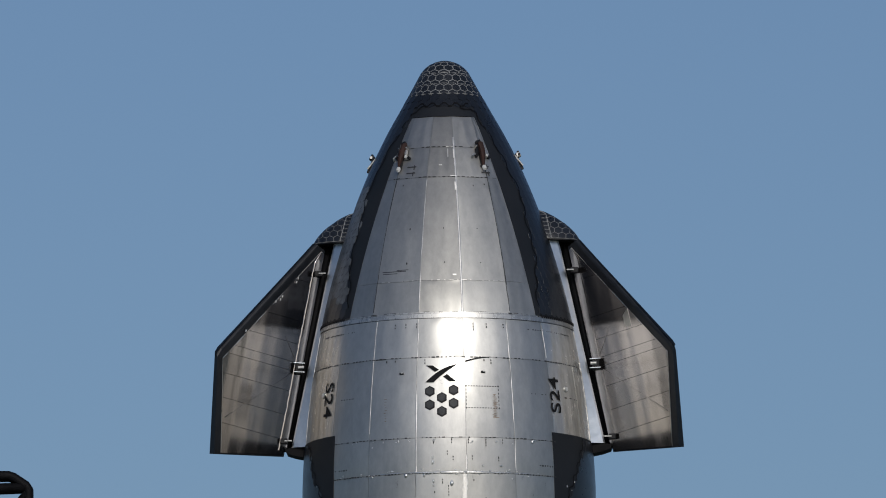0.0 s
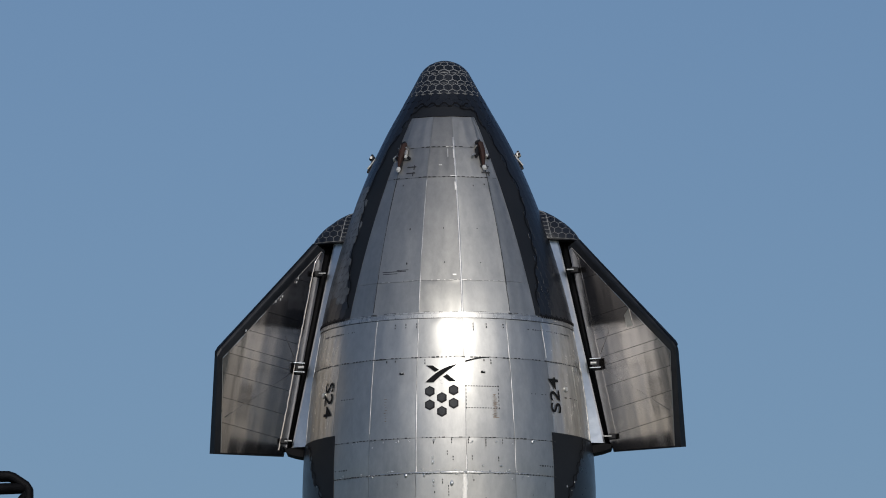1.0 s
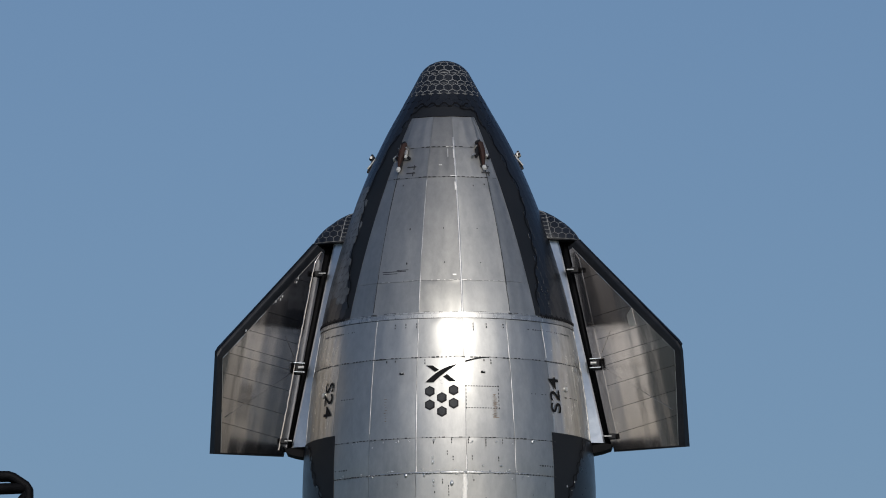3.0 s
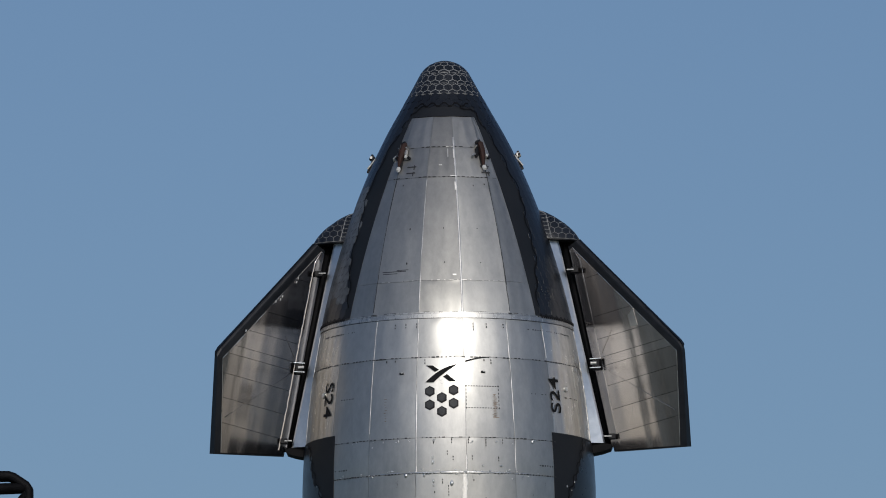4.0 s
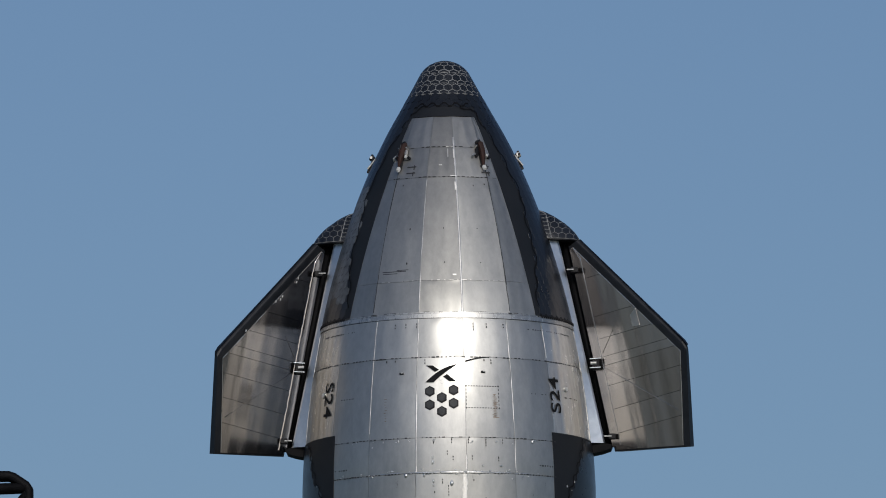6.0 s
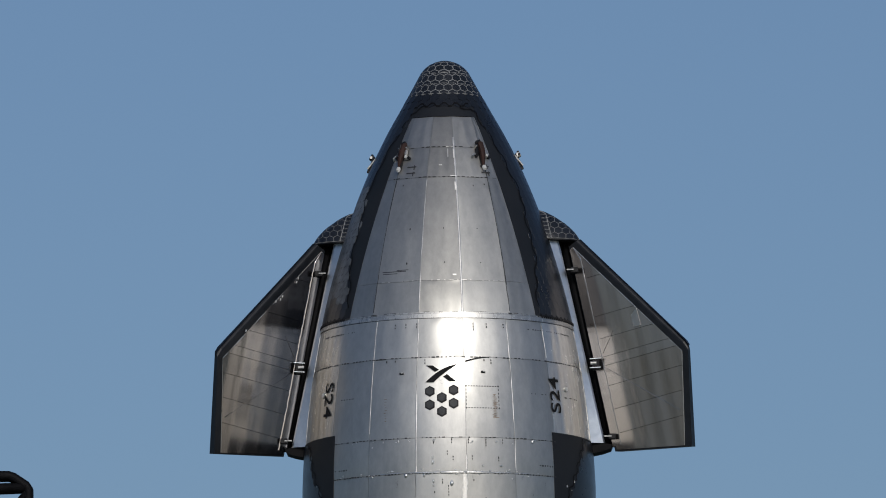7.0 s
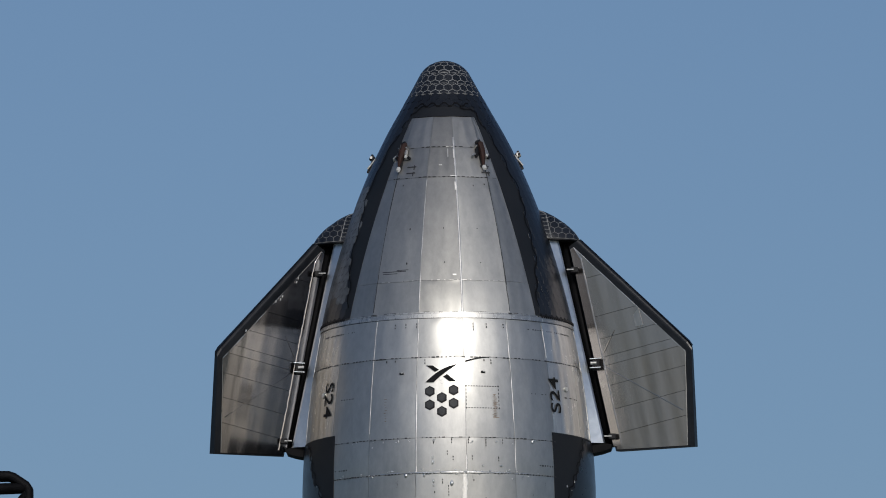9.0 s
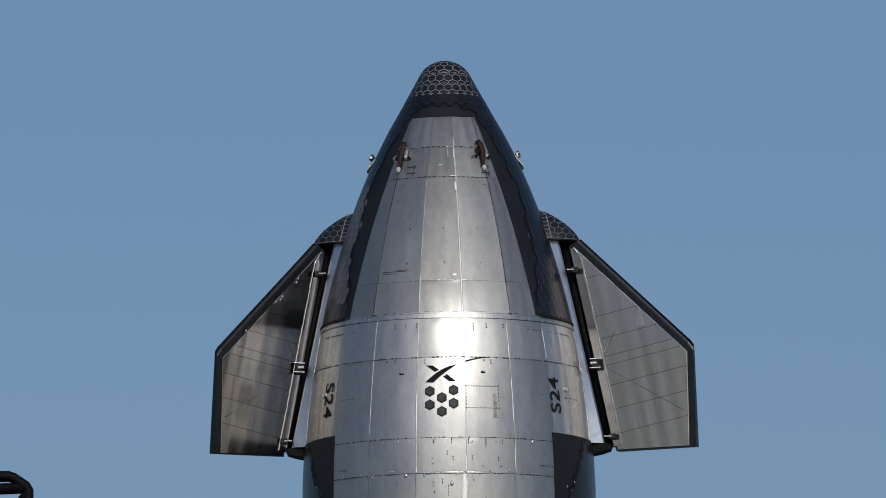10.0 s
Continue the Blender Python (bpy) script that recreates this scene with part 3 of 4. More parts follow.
def build_tip(ship):
    n = 40
    verts = []
    for i in range(n):
        z = 51.375 + (ZT - 0.001 - 51.375) * (i / (n - 1)) ** 0.8
        verts += [surf(z, 360 * j / 64, 0.02) for j in range(64)]
    faces = [(i * 64 + j, i * 64 + (j + 1) % 64, (i + 1) * 64 + (j + 1) % 64, (i + 1) * 64 + j) for i in range(n - 1) for j in range(64)]
    base = len(verts)
    verts += [surf(51.375, 360 * j / 64, -0.02) for j in range(64)]
    faces += [(base + j, base + (j + 1) % 64, (j + 1) % 64, j) for j in range(64)]
    tip = part("nose_tip", (verts, faces), GROUT, ship, "rounded tip clad in black hexagonal tiles with pale joints", smooth=True)
    rng = random.Random(3)
    # rows by arc length from the tip
    s, zz, arc = 0.0, ZT, []
    while zz > 51.38:
        z2 = zz - 0.004
        s += math.hypot(0.004, radius_at(z2) - radius_at(zz))
        arc.append((s, z2))
        zz = z2
    def z_of(s):
        return np.interp(s, [q[0] for q in arc], [q[1] for q in arc])
    total = arc[-1][0]
    for s0, s1 in ((total - 0.02, total - 0.40), (total - 0.40, total - 0.80), (total - 0.80, 0.40), (0.40, 0.14)):
        r = radius_at(z_of((s0 + s1) / 2))
        width = 2 * math.pi * r
        place = lambda u, v, off: surf(float(z_of(s0 - v)), 360 * u / width, 0.02 + off)
        for v, f in hex_field(width, max(5, round(width / 0.26)), 0.0, s0 - s1, place, 0.018, 0.006):
            part("tile", (v, f), TILE, tip)
    part("tile", hex_tile(hull_frame(ZT - 0.004, 0, 0.0), 0.12, 0.024), TILE, tip)


def build_root(ship, s):
    """Fairing on the hull in front of a flap, s = 1 on the right and -1 on the left."""
    # tapered box from the hull out to the hinge
    nz = 24
    z0, z1 = 40.55, 46.96
    verts = []
    for i in range(nz):
        z = z0 + (z1 - z0) * i / (nz - 1)
        xo = 4.84 + (3.46 - 4.84) * i / (nz - 1)
        xi = radius_at(z) * 0.93
        y0, y1 = -0.28, 0.62
        verts += [Vector((s * x, y, z)) for x, y in ((xi, y0 - 0.26), (xo - 0.05, y0), (xo, y0 + 0.05), (xo, y1), (xi, y1 + 0.3))]
    faces = [(i * 5 + j, i * 5 + (j + 1) % 5, (i + 1) * 5 + (j + 1) % 5, (i + 1) * 5 + j) for i in range(nz - 1) for j in range(5)]
    faces += [(0, 1, 2, 3, 4), tuple((nz - 1) * 5 + j for j in range(5))]
    bm = bmesh.new()
    vs = [bm.verts.new(v) for v in verts]
    for f in faces:
        bm.faces.new([vs[k] for k in f])
    root = part("flap_fairing", bm, PAINTED, ship, "pale satin steel fairing beside the flap hinge")
    # rough weld bead where it meets the hull
    rng = random.Random(31 + s)
    bead = []
    for i in range(64):
        z = z0 + 0.05 + (z1 - z0 - 0.1) * i / 63
        r = radius_at(z) + 0.004
        y = -0.46 - 0.1 * (1 - i / 63) + rng.uniform(-0.012, 0.012)
        bead.append(Vector((s * math.sqrt(r * r - y * y), y, z)))
    part("weld_bead", tube(bead, [rng.uniform(0.008, 0.026) for _ in bead], 6), WELD, ship, "rough pale weld along the fairing")
    # tiled dome on top of it
    zb, cx, rx, ry, rz = 46.9, 2.66, 1.47, 0.8, 1.04
    pw = 1.42
    def dome(e, t, off):
        c, d = math.cos(e) ** pw, math.sin(e) ** pw
        p = Vector((cx + rx * c * math.cos(t), 0.15 + ry * c * math.sin(t), zb + rz * d))
        nrm = Vector(((p.x - cx) / rx ** 2, (p.y - 0.15) / ry ** 2, 0.7 * (p.z - zb) / rz ** 2 + 0.05)).normalized()
        p += nrm * off
        return Vector((s * p.x, p.y, p.z))
    nu, nv = 20, 28
    verts = [dome(0.001 + 1.569 * i / (nu - 1), -math.pi / 2 + math.pi * j / (nv - 1), 0) for i in range(nu) for j in range(nv)]
    faces = grid_faces(nu, nv)
    floor = [dome(0.001, -math.pi / 2 + math.pi * j / (nv - 1), 0.015) + Vector((0, 0, dz)) for dz in (0.006, -0.03) for j in range(nv)]
    rim = [(j, j + 1, nv + j + 1, nv + j) for j in range(nv - 1)] + [tuple(range(nv, 2 * nv))]
    bm = bmesh.new()
    vs = [bm.verts.new(v) for v in verts]
    for f in faces:
        bm.faces.new([vs[k] for k in f])
    bmesh.ops.remove_doubles(bm, verts=bm.verts, dist=1e-4)
    cap = part("fairing_cap", bm, GROUT, ship, "rounded cap with black hexagonal tiles and pale joints", smooth=True)
    part("cap_lip", (floor, rim), BLACK, cap, "black lip under the cap")
    # hexagons outside a straight joint, short courses of oblong tiles inside it
    def front(x, z, off):
        Z = min(max((z - zb) / rz, 0.0), 0.995)
        reach = (1 - Z ** (2 / pw)) ** (pw / 2)
        X = min(max((x - cx) / rx, 0.0), 0.985 * reach)
        p = Vector((cx + rx * X, 0.15 - ry * math.sqrt(max(0.0, reach ** 2 - X ** 2)), z))
        nrm = Vector(((p.x - cx) / rx ** 2, (p.y - 0.15) / ry ** 2, 0.7 * (p.z - zb) / rz ** 2 + 0.05)).normalized()
        p += nrm * off
        return Vector((s * p.x, p.y, p.z))
    joint = lambda z: 3.27 - 0.22 * (z - zb)
    polys, p = [], 0.235
    for row in range(-1, 6):
        for k in range(8):
            c = Vector((3.12 + p * (k + 0.5 * (row % 2)), zb + 0.09 + row * p * 0.78))
            hexa = [c + Vector((math.cos(math.pi / 6 + q * math.pi / 3), 0.9 * math.sin(math.pi / 6 + q * math.pi / 3))) * p / math.sqrt(3) for q in range(6)]
            hexa = [Vector((max(q.x, joint(q.y) + 0.012), max(q.y, zb + 0.012))) for q in hexa]
            reach = lambda z: cx + rx * 0.985 * (1 - min(max((z - zb) / rz, 0), 0.995) ** (2 / pw)) ** (pw / 2)
            hexa = [Vector((min(q.x, reach(q.y)), q.y)) for q in hexa]
            area = abs(sum(u.x * v.y - v.x * u.y for u, v in zip(hexa, hexa[1:] + hexa[:1]))) / 2
            if area > 0.008:
                polys.append(hexa)
    for row in range(7):
        z = zb + 0.015 + 0.135 * row
        for x0, x1 in ((2.74, 2.98), (2.99, 3.26)):
            dx = joint(z + 0.06) - 3.27
            polys.append([Vector((x0 + dx, z)), Vector((x1 + dx, z)), Vector((x1 + dx, z + 0.125)), Vector((x0 + dx, z + 0.125))])
    for poly in polys:
        c = sum(poly, Vector((0, 0))) / len(poly)
        n, rings = len(poly), []
        for shrink, off in ((0.008, -0.01), (0.008, 0.004), (0.016, 0.007)):
            rings += [front(*(q + (c - q).normalized() * shrink), off) for q in poly]
        rings.append(front(*c, 0.009))
        faces = [(2 * n + q, 2 * n + (q + 1) % n, 3 * n) for q in range(n)]
        for lv in (0, n):
            faces += [(lv + q, lv + (q + 1) % n, lv + n + (q + 1) % n, lv + n + q) for q in range(n)]
        part("tile", (rings, faces if s > 0 else [q[::-1] for q in faces]), TILE, cap)
    # black closing piece under the fairing
    bm = bmesh.new()
    pts = [(4.35, 40.54), (4.85, 40.54), (5.05, 40.5), (5.0, 40.38), (4.75, 40.3), (4.35, 40.22)]
    f = [bm.verts.new((s * x, -0.25, z)) for x, z in pts]
    face = bm.faces.new(f)
    ex = bmesh.ops.extrude_face_region(bm, geom=[face])
    bmesh.ops.translate(bm, verts=[g for g in ex["geom"] if isinstance(g, bmesh.types.BMVert)], vec=(0, 0.9, 0))
    part("fairing_foot", bm, MAST, ship, "black closing wedge under the fairing")
    # hinge line: black tube and three brackets
    hx0, hz0, hx1, hz1 = 3.66, 46.8, 4.99, 40.5
    at = lambda q: Vector((s * (hx0 + (hx1 - hx0) * q), 0.16, hz0 + (hz1 - hz0) * q))
    part("hinge_tube", tube([at(0), at(1)], 0.10, 16), MAST, ship, "black hinge tube in the gap", smooth=True)
    v = [at(-0.03) + Vector((-s * 0.3, 0.2, 0)), at(-0.03) + Vector((s * 0.3, 0.2, 0)), at(1) + Vector((s * 0.35, 0.2, 0)), at(1) + Vector((-s * 0.14, 0.2, 0))]
    v += [q + Vector((0, 0.15, 0)) for q in v]
    part("hinge_backing", (v, [(0, 1, 2, 3), (7, 6, 5, 4), (0, 4, 5, 1), (1, 5, 6, 2), (2, 6, 7, 3), (3, 7, 4, 0)]), MAST, ship)
    for q, big in ((0.138, 0), (0.605, 1), (0.963, 0)):
        p = at(q) + Vector((s * 0.08, -0.56, 0))
        br = part("hinge_bracket", box_bm(p.x + s * 0.04, p.y + 0.1, p.z, 0.21 if big else 0.22, 0.36, 0.36 if big else 0.17, None, 0.02), BLACK, ship, "black hinge bracket with bright pins")
        if big:
            for dz in (-0.13, 0.15):
                part("pin", tube([p + Vector((-s * 0.15, -0.1, dz)), p + Vector((s * 0.19, -0.1, dz + 0.02))], 0.014, 8), PAINTED, br)
            part("actuator", tube([p + Vector((-s * 0.12, -0.12, 0.02)), p + Vector((s * 0.06, -0.12, 0.02))], 0.045, 12), WELD, br)
        else:
            part("pin", tube([p + Vector((-s * 0.2, -0.1, 0)), p + Vector((s * 0.02, -0.1, 0.0))], 0.02, 8), WHITE, br)


# ---- flaps: local x out from the hinge, z up along it, y away from the viewer
FLAP = [(-0.06, 0.0), (0.32, 0.14), (3.045, -3.80), (3.108, -3.95), (2.512, -7.05), (0.0, -6.56)]
HINGE_TILT, HINGE_X, HINGE_Z = 12.05, 3.893, 46.72
FOLD, FLAP_YAW = 39.67, -2.07
LIFT = {1: 0.003, -1: 0.02}                     # how far each foil strip stands off


def flap_pose(s, fold):
    return pose(0, 0, 0, 0, 0, FLAP_YAW) @ pose(s * HINGE_X, 0.0, HINGE_Z) @ pose(0, 0, 0, 0, -s * HINGE_TILT, 0) @ pose(0, 0, 0, 0, 0, -s * fold)


def inset_poly(poly, dists):
    """Moves each edge of a clockwise convex outline inward by its own distance."""
    lines = []
    n = len(poly)
    for i in range(n):
        a, b = Vector(poly[i]), Vector(poly[(i + 1) % n])
        d = (b - a).normalized()
        inward = Vector((d.y, -d.x))
        lines.append((a + inward * dists[i], d))
    out = []
    for i in range(n):
        (p, d), (q, e) = lines[i - 1], lines[i]
        den = d.x * e.y - d.y * e.x
        t = ((q.x - p.x) * e.y - (q.y - p.y) * e.x) / den
        out.append(p + d * t)
    return out


def clip_poly(poly, zmin, zmax):
    for lim, sign in ((zmin, 1), (zmax, -1)):
        out = []
        for i in range(len(poly)):
            a, b = poly[i - 1], poly[i]
            ia, ib = sign * (a.y - lim) >= 0, sign * (b.y - lim) >= 0
            if ia != ib:
                t = (lim - a.y) / (b.y - a.y)
                out.append(a + (b - a) * t)
            if ib:
                out.append(b)
        poly = out
        if len(poly) < 3:
            return []
    return poly


def plate(poly, y0, y1, s):
    n = len(poly)
    verts = [(s * p[0], y0(p) if callable(y0) else y0, p[1]) for p in poly] + [(s * p[0], y1(p) if callable(y1) else y1, p[1]) for p in poly]
    faces = [tuple(range(n)), tuple(range(2 * n - 1, n - 1, -1))] + [(i, i + n, (i + 1) % n + n, (i + 1) % n) for i in range(n)]
    bm = bmesh.new()
    vs = [bm.verts.new(v) for v in verts]
    for f in faces:
        bm.faces.new([vs[k] for k in f])
    return bm


def build_flap(ship, s):
    """One forward flap; the leeward side is steel, the rim and back are black."""
    half = lambda p: -(0.14 - 0.035 * p[0] - 0.022 * p[1])
    back = lambda p: 0.16 - 0.045 * p[0]
    bm = plate(FLAP, half, back, s)
    bm.edges.ensure_lookup_table()
    lead = [e for e in bm.edges if all(v.co.x * s > 0.2 and v.co.z > -5 for v in e.verts) and abs((e.verts[0].co - e.verts[1].co).normalized().y) < 0.5]
    bmesh.ops.bevel(bm, geom=lead, offset=0.14, segments=5, affect="EDGES", profile=0.5)
    flap = part("forward_flap", bm, RIM, ship, "unfolding steel flap with a black rim" if s > 0 else "folded steel flap with a black rim")
    flap.matrix_local = flap_pose(s, FOLD if s > 0 else 39.1)
    # steel skin in strips
    inner = inset_poly([FLAP[0], FLAP[1], (3.145, -3.944), FLAP[4], FLAP[5]], (0.10, 0.30, 0.22, 0.05, 0.06))
    cuts = [0.5, -1.1, -2.34, -3.05, -3.62, -3.90, -4.53, -5.28, -6.04, -7.5]
    rng = random.Random(21 if s > 0 else 22)
    ph0 = 1.7 if s > 0 else 4.1
    outer = lambda z: 0.33 + (0.14 - z) * 0.695 if z > -3.87 else 3.12 + (z + 3.87) * 0.198
    for hi, lo in zip(cuts, cuts[1:]):
        strip = clip_poly(inner, lo + 0.006, hi - 0.006)
        if not strip:
            continue
        # the strip is a gently wavy sheet, cut to its outline
        x0, x1 = min(p.x for p in strip), max(p.x for p in strip)
        z0, z1 = min(p.y for p in strip), max(p.y for p in strip)
        ph = rng.uniform(0, 6)
        nzr, nxr = 8, 3 + round((x1 - x0) / 0.045)
        verts = []
        for i in range(nzr):
            z = z0 + (z1 - z0) * i / (nzr - 1)
            for j in range(nxr):
                x = x0 + (x1 - x0) * j / (nxr - 1)
                edge = min(1.0, max(0.0, (x - 0.2) / 0.4))
                wave = 0.0038 * edge * (0.6 + 0.8 * noise.noise((x * 0.7, z * 0.2, ph0))) * math.sin(x * 11 + ph0 + 2.0 * noise.noise((x * 0.8, z * 0.15, 2.0)))
                wave += 0.004 * edge * noise.noise((x * 1.3, z * 0.22, ph0)) + 0.0012 * edge * noise.noise((x * 9, z * 1.2, ph))
                # the whole skin bows out a little between root and rim
                wave += 0.005 * outer(z) * max(0.0, 1 - (2 * x / outer(z) - 1) ** 2)
                verts.append(Vector((s * x, half((x, z)) - 0.012 - wave, z)))
        bm = bmesh.new()
        vs = [bm.verts.new(v) for v in verts]
        for f in grid_faces(nzr, nxr):
            bm.faces.new([vs[k] for k in f])
        mid = sum(strip, Vector((0, 0))) / len(strip)
        for p, q in zip(strip, strip[1:] + strip[:1]):
            d = q - p
            if d.length < 1e-4:
                continue
            nn = Vector((d.y, -d.x))
            if nn.dot(mid - p) > 0:
                nn = -nn
            bmesh.ops.bisect_plane(bm, geom=bm.verts[:] + bm.edges[:] + bm.faces[:], dist=1e-5, plane_co=(s * p.x, 0, p.y), plane_no=(s * nn.x, 0, nn.y), clear_outer=True)
        skin = set(bm.faces)
        ring = bmesh.ops.extrude_edge_only(bm, edges=[e for e in bm.edges if e.is_boundary])
        for g in ring["geom"]:
            if isinstance(g, bmesh.types.BMVert):
                g.co.y += 0.02
        for f in bm.faces:
            f.smooth = f in skin
        bmesh.ops.split_edges(bm, edges=[e for e in bm.edges if len({f.smooth for f in e.link_faces}) > 1])
        part("skin_panel", bm, FLAP_STEEL, flap)
    # crumpled foil strip along the hinge
    verts = []
    for i in range(70):
        z = -0.10 - 6.30 * i / 69
        jit = rng.uniform(-0.009, 0.009) * (1 if 3 < i < 66 else 0)
        w = min(1.0, 0.35 + i / 6)
        for x, dy in ((-0.04 + 0.3 * jit, 0.0), (0.2 * w, LIFT[s] * w + 0.2 * abs(jit)), (0.24 * w + jit, LIFT[s] + 0.003 + 0.5 * abs(jit)), (0.265 * w - jit, 0.0)):
            verts.append(Vector((s * x, half((x, z)) - 0.014 - dy, z)))
    part("root_strip", (verts, grid_faces(70, 4)), FLAP_STEEL, flap, "crumpled steel foil strip along the hinge", smooth=True)
    # stiffening creases
    for (x0, z0, x1, z1) in ((0.27, -3.95, 2.4, -5.86), (0.3, -3.5, 0.8, -2.9)):
        d = Vector((x1 - x0, 0, z1 - z0)).normalized()
        nn = Vector((-d.z, 0, d.x)) * 0.013
        pts = [Vector((x0, 0, z0)), Vector((x1, 0, z1))]
        verts = []
        for p in pts:
            y = half((p.x, p.z)) - 0.032
            for q, dy in ((-1, 0.0012), (0, -0.0004), (1, 0.0012)):
                w = p + nn * q
                verts.append(Vector((s * w.x, y + dy, w.z)))
        part("crease", (verts, grid_faces(2, 3)), FLAP_STEEL, flap)
    # thin bright lip where the skin meets the rim
    lip = inner[1:4]
    verts = []
    for k, p in enumerate(lip):
        q = inset_poly(inner, (0.02,) * 5)[1:4][k]
        verts += [Vector((s * p.x, half(p) - 0.016, p.y)), Vector((s * q.x, half(q) - 0.020, q.y))]
    part("skin_lip", (verts, grid_faces(len(lip), 2)), ROOT, flap, "thin bright lip round the skin")
    if s > 0:
        quad = [(1.49, -2.605), (1.71, -2.43), (1.74, -2.985), (1.50, -2.97)]
        part("repair_patch", plate(quad, lambda p: half(p) - 0.042, lambda p: half(p) - 0.016, s), ROOT, flap, "pale rectangular patch")
    else:
        for x, z in ((0.76, -1.07), (0.79, -1.2), (1.20, -1.75), (1.25, -1.86), (1.40, -1.96), (2.27, -3.1)):
            part("clip", box_bm(s * x, half((x, z)) - 0.06, z, 0.024, 0.05, 0.075, pose(0, 0, 0), 0.006), WHITE, flap, "small white clip")
    return flap


def build_lifting_gear(ship):
    """Four lifting points with brown covers round the nose."""
    def gear(z, a, scale, cover):
        m = hull_frame(z, a, 0.0) @ Matrix.Diagonal((scale, scale * 1.1, scale, 1))
        put = lambda pts: [m @ Vector(q) for q in pts]
        base = part("lifting_point", box_bm(0, -0.04, 0.04, 0.11, 0.72, 0.09, m, 0.02), BLACK, ship, "lifting point with clamps and white knob")
        part("cover", tube(put(((0.03, 0.40, 0.09), (0.02, 0.33, 0.14), (0.02, 0.08, 0.15), (0.0, -0.12, 0.13), (-0.01, -0.32, 0.08))), [q * scale for q in (0.05, 0.085, 0.09, 0.075, 0.035)], 7), cover, base, "rust-brown cover" if cover == RUST else "")
        part("knob", tube(put(((0, -0.33, 0.06), (0, -0.36, 0.08), (0, -0.42, 0.08), (0, -0.46, 0.05))), [q * scale for q in (0.045, 0.065, 0.065, 0.04)], 8), WHITE, base, "white knob")
        for sx in (-1, 1):
            mat = WELD if sx > 0 else BLACK
            part("clamp", box_bm(sx * 0.12, 0.12, 0.08, 0.07, 0.16, 0.1, m, 0.015), mat, base)
            part("clamp_lug", box_bm(sx * 0.16, -0.02, 0.07, 0.06, 0.09, 0.13, m, 0.015), WHITE if sx > 0 else mat, base)
            part("bolt", tube(put(((sx * 0.13, 0.24, 0.0), (sx * 0.13, 0.24, 0.16))), 0.022 * scale, 6), WELD, base)
        part("top_hook", box_bm(0, 0, 0, 0.15, 0.07, 0.12, m @ pose(-0.03, 0.40, 0.10, 0, 0, 20), 0.015), BLACK, base)
        part("shackle", tube(put(((-0.3, -0.06, 0.0), (-0.29, -0.02, 0.07), (-0.22, 0.03, 0.08), (-0.15, 0.02, 0.04))), 0.03 * scale, 7), WELD, base)
        part("spigot", tube(put(((0.25, -0.04, 0.0), (0.25, -0.04, 0.09))), 0.045 * scale, 8), BLACK, base)
    gear(49.27, -33.6, 1.05, RUST)
    gear(49.29, 29.8, 1.05, RUST)
    # the two on the flanks: a clamp block over a foot, with a pale strap
    for z, a, s, block in ((49.40, -91, 1, BLACK), (49.46, 93, -1, WELD)):
        m = hull_frame(z, a, 0.0)
        base = part("lifting_point", box_bm(0, -0.1, 0.05, 0.12, 0.5, 0.12, m, 0.02), BLACK, ship, "clamped lifting point with a pale strap")
        part("clamp", box_bm(0, 0.12, 0.13, 0.2, 0.17, 0.16, m, 0.04), block, base)
        part("clamp_lug", box_bm(0, 0, 0, 0.1, 0.08, 0.07, m @ pose(s * 0.03, 0.2, 0.16, 12, 0, 0), 0.015), BLACK, base)
        part("strap", box_bm(0, 0, 0, 0.03, 0.40, 0.045, m @ pose(s * 0.12, -0.06, 0.07, -14, 0, 0), 0.012), WHITE, base, "white strap")
        part("bolt", tube([m @ Vector((s * 0.1, 0.12, 0.16)), m @ Vector((s * 0.15, 0.12, 0.16))], 0.04, 10), WELD if block == BLACK else BLACK, base)
    # grey painted brackets marked beside the lifting points
    for a0 in (-24, 31):
        for dz, w in ((0.0, 0.3), (-0.2, 0.3)):
            m = hull_frame(48.95 + dz, a0, 0.02)
            part("bracket_mark", box_bm(0, 0, 0, w, 0.035, 0.012, m), SEAM, ship, "dark grey painted mark")


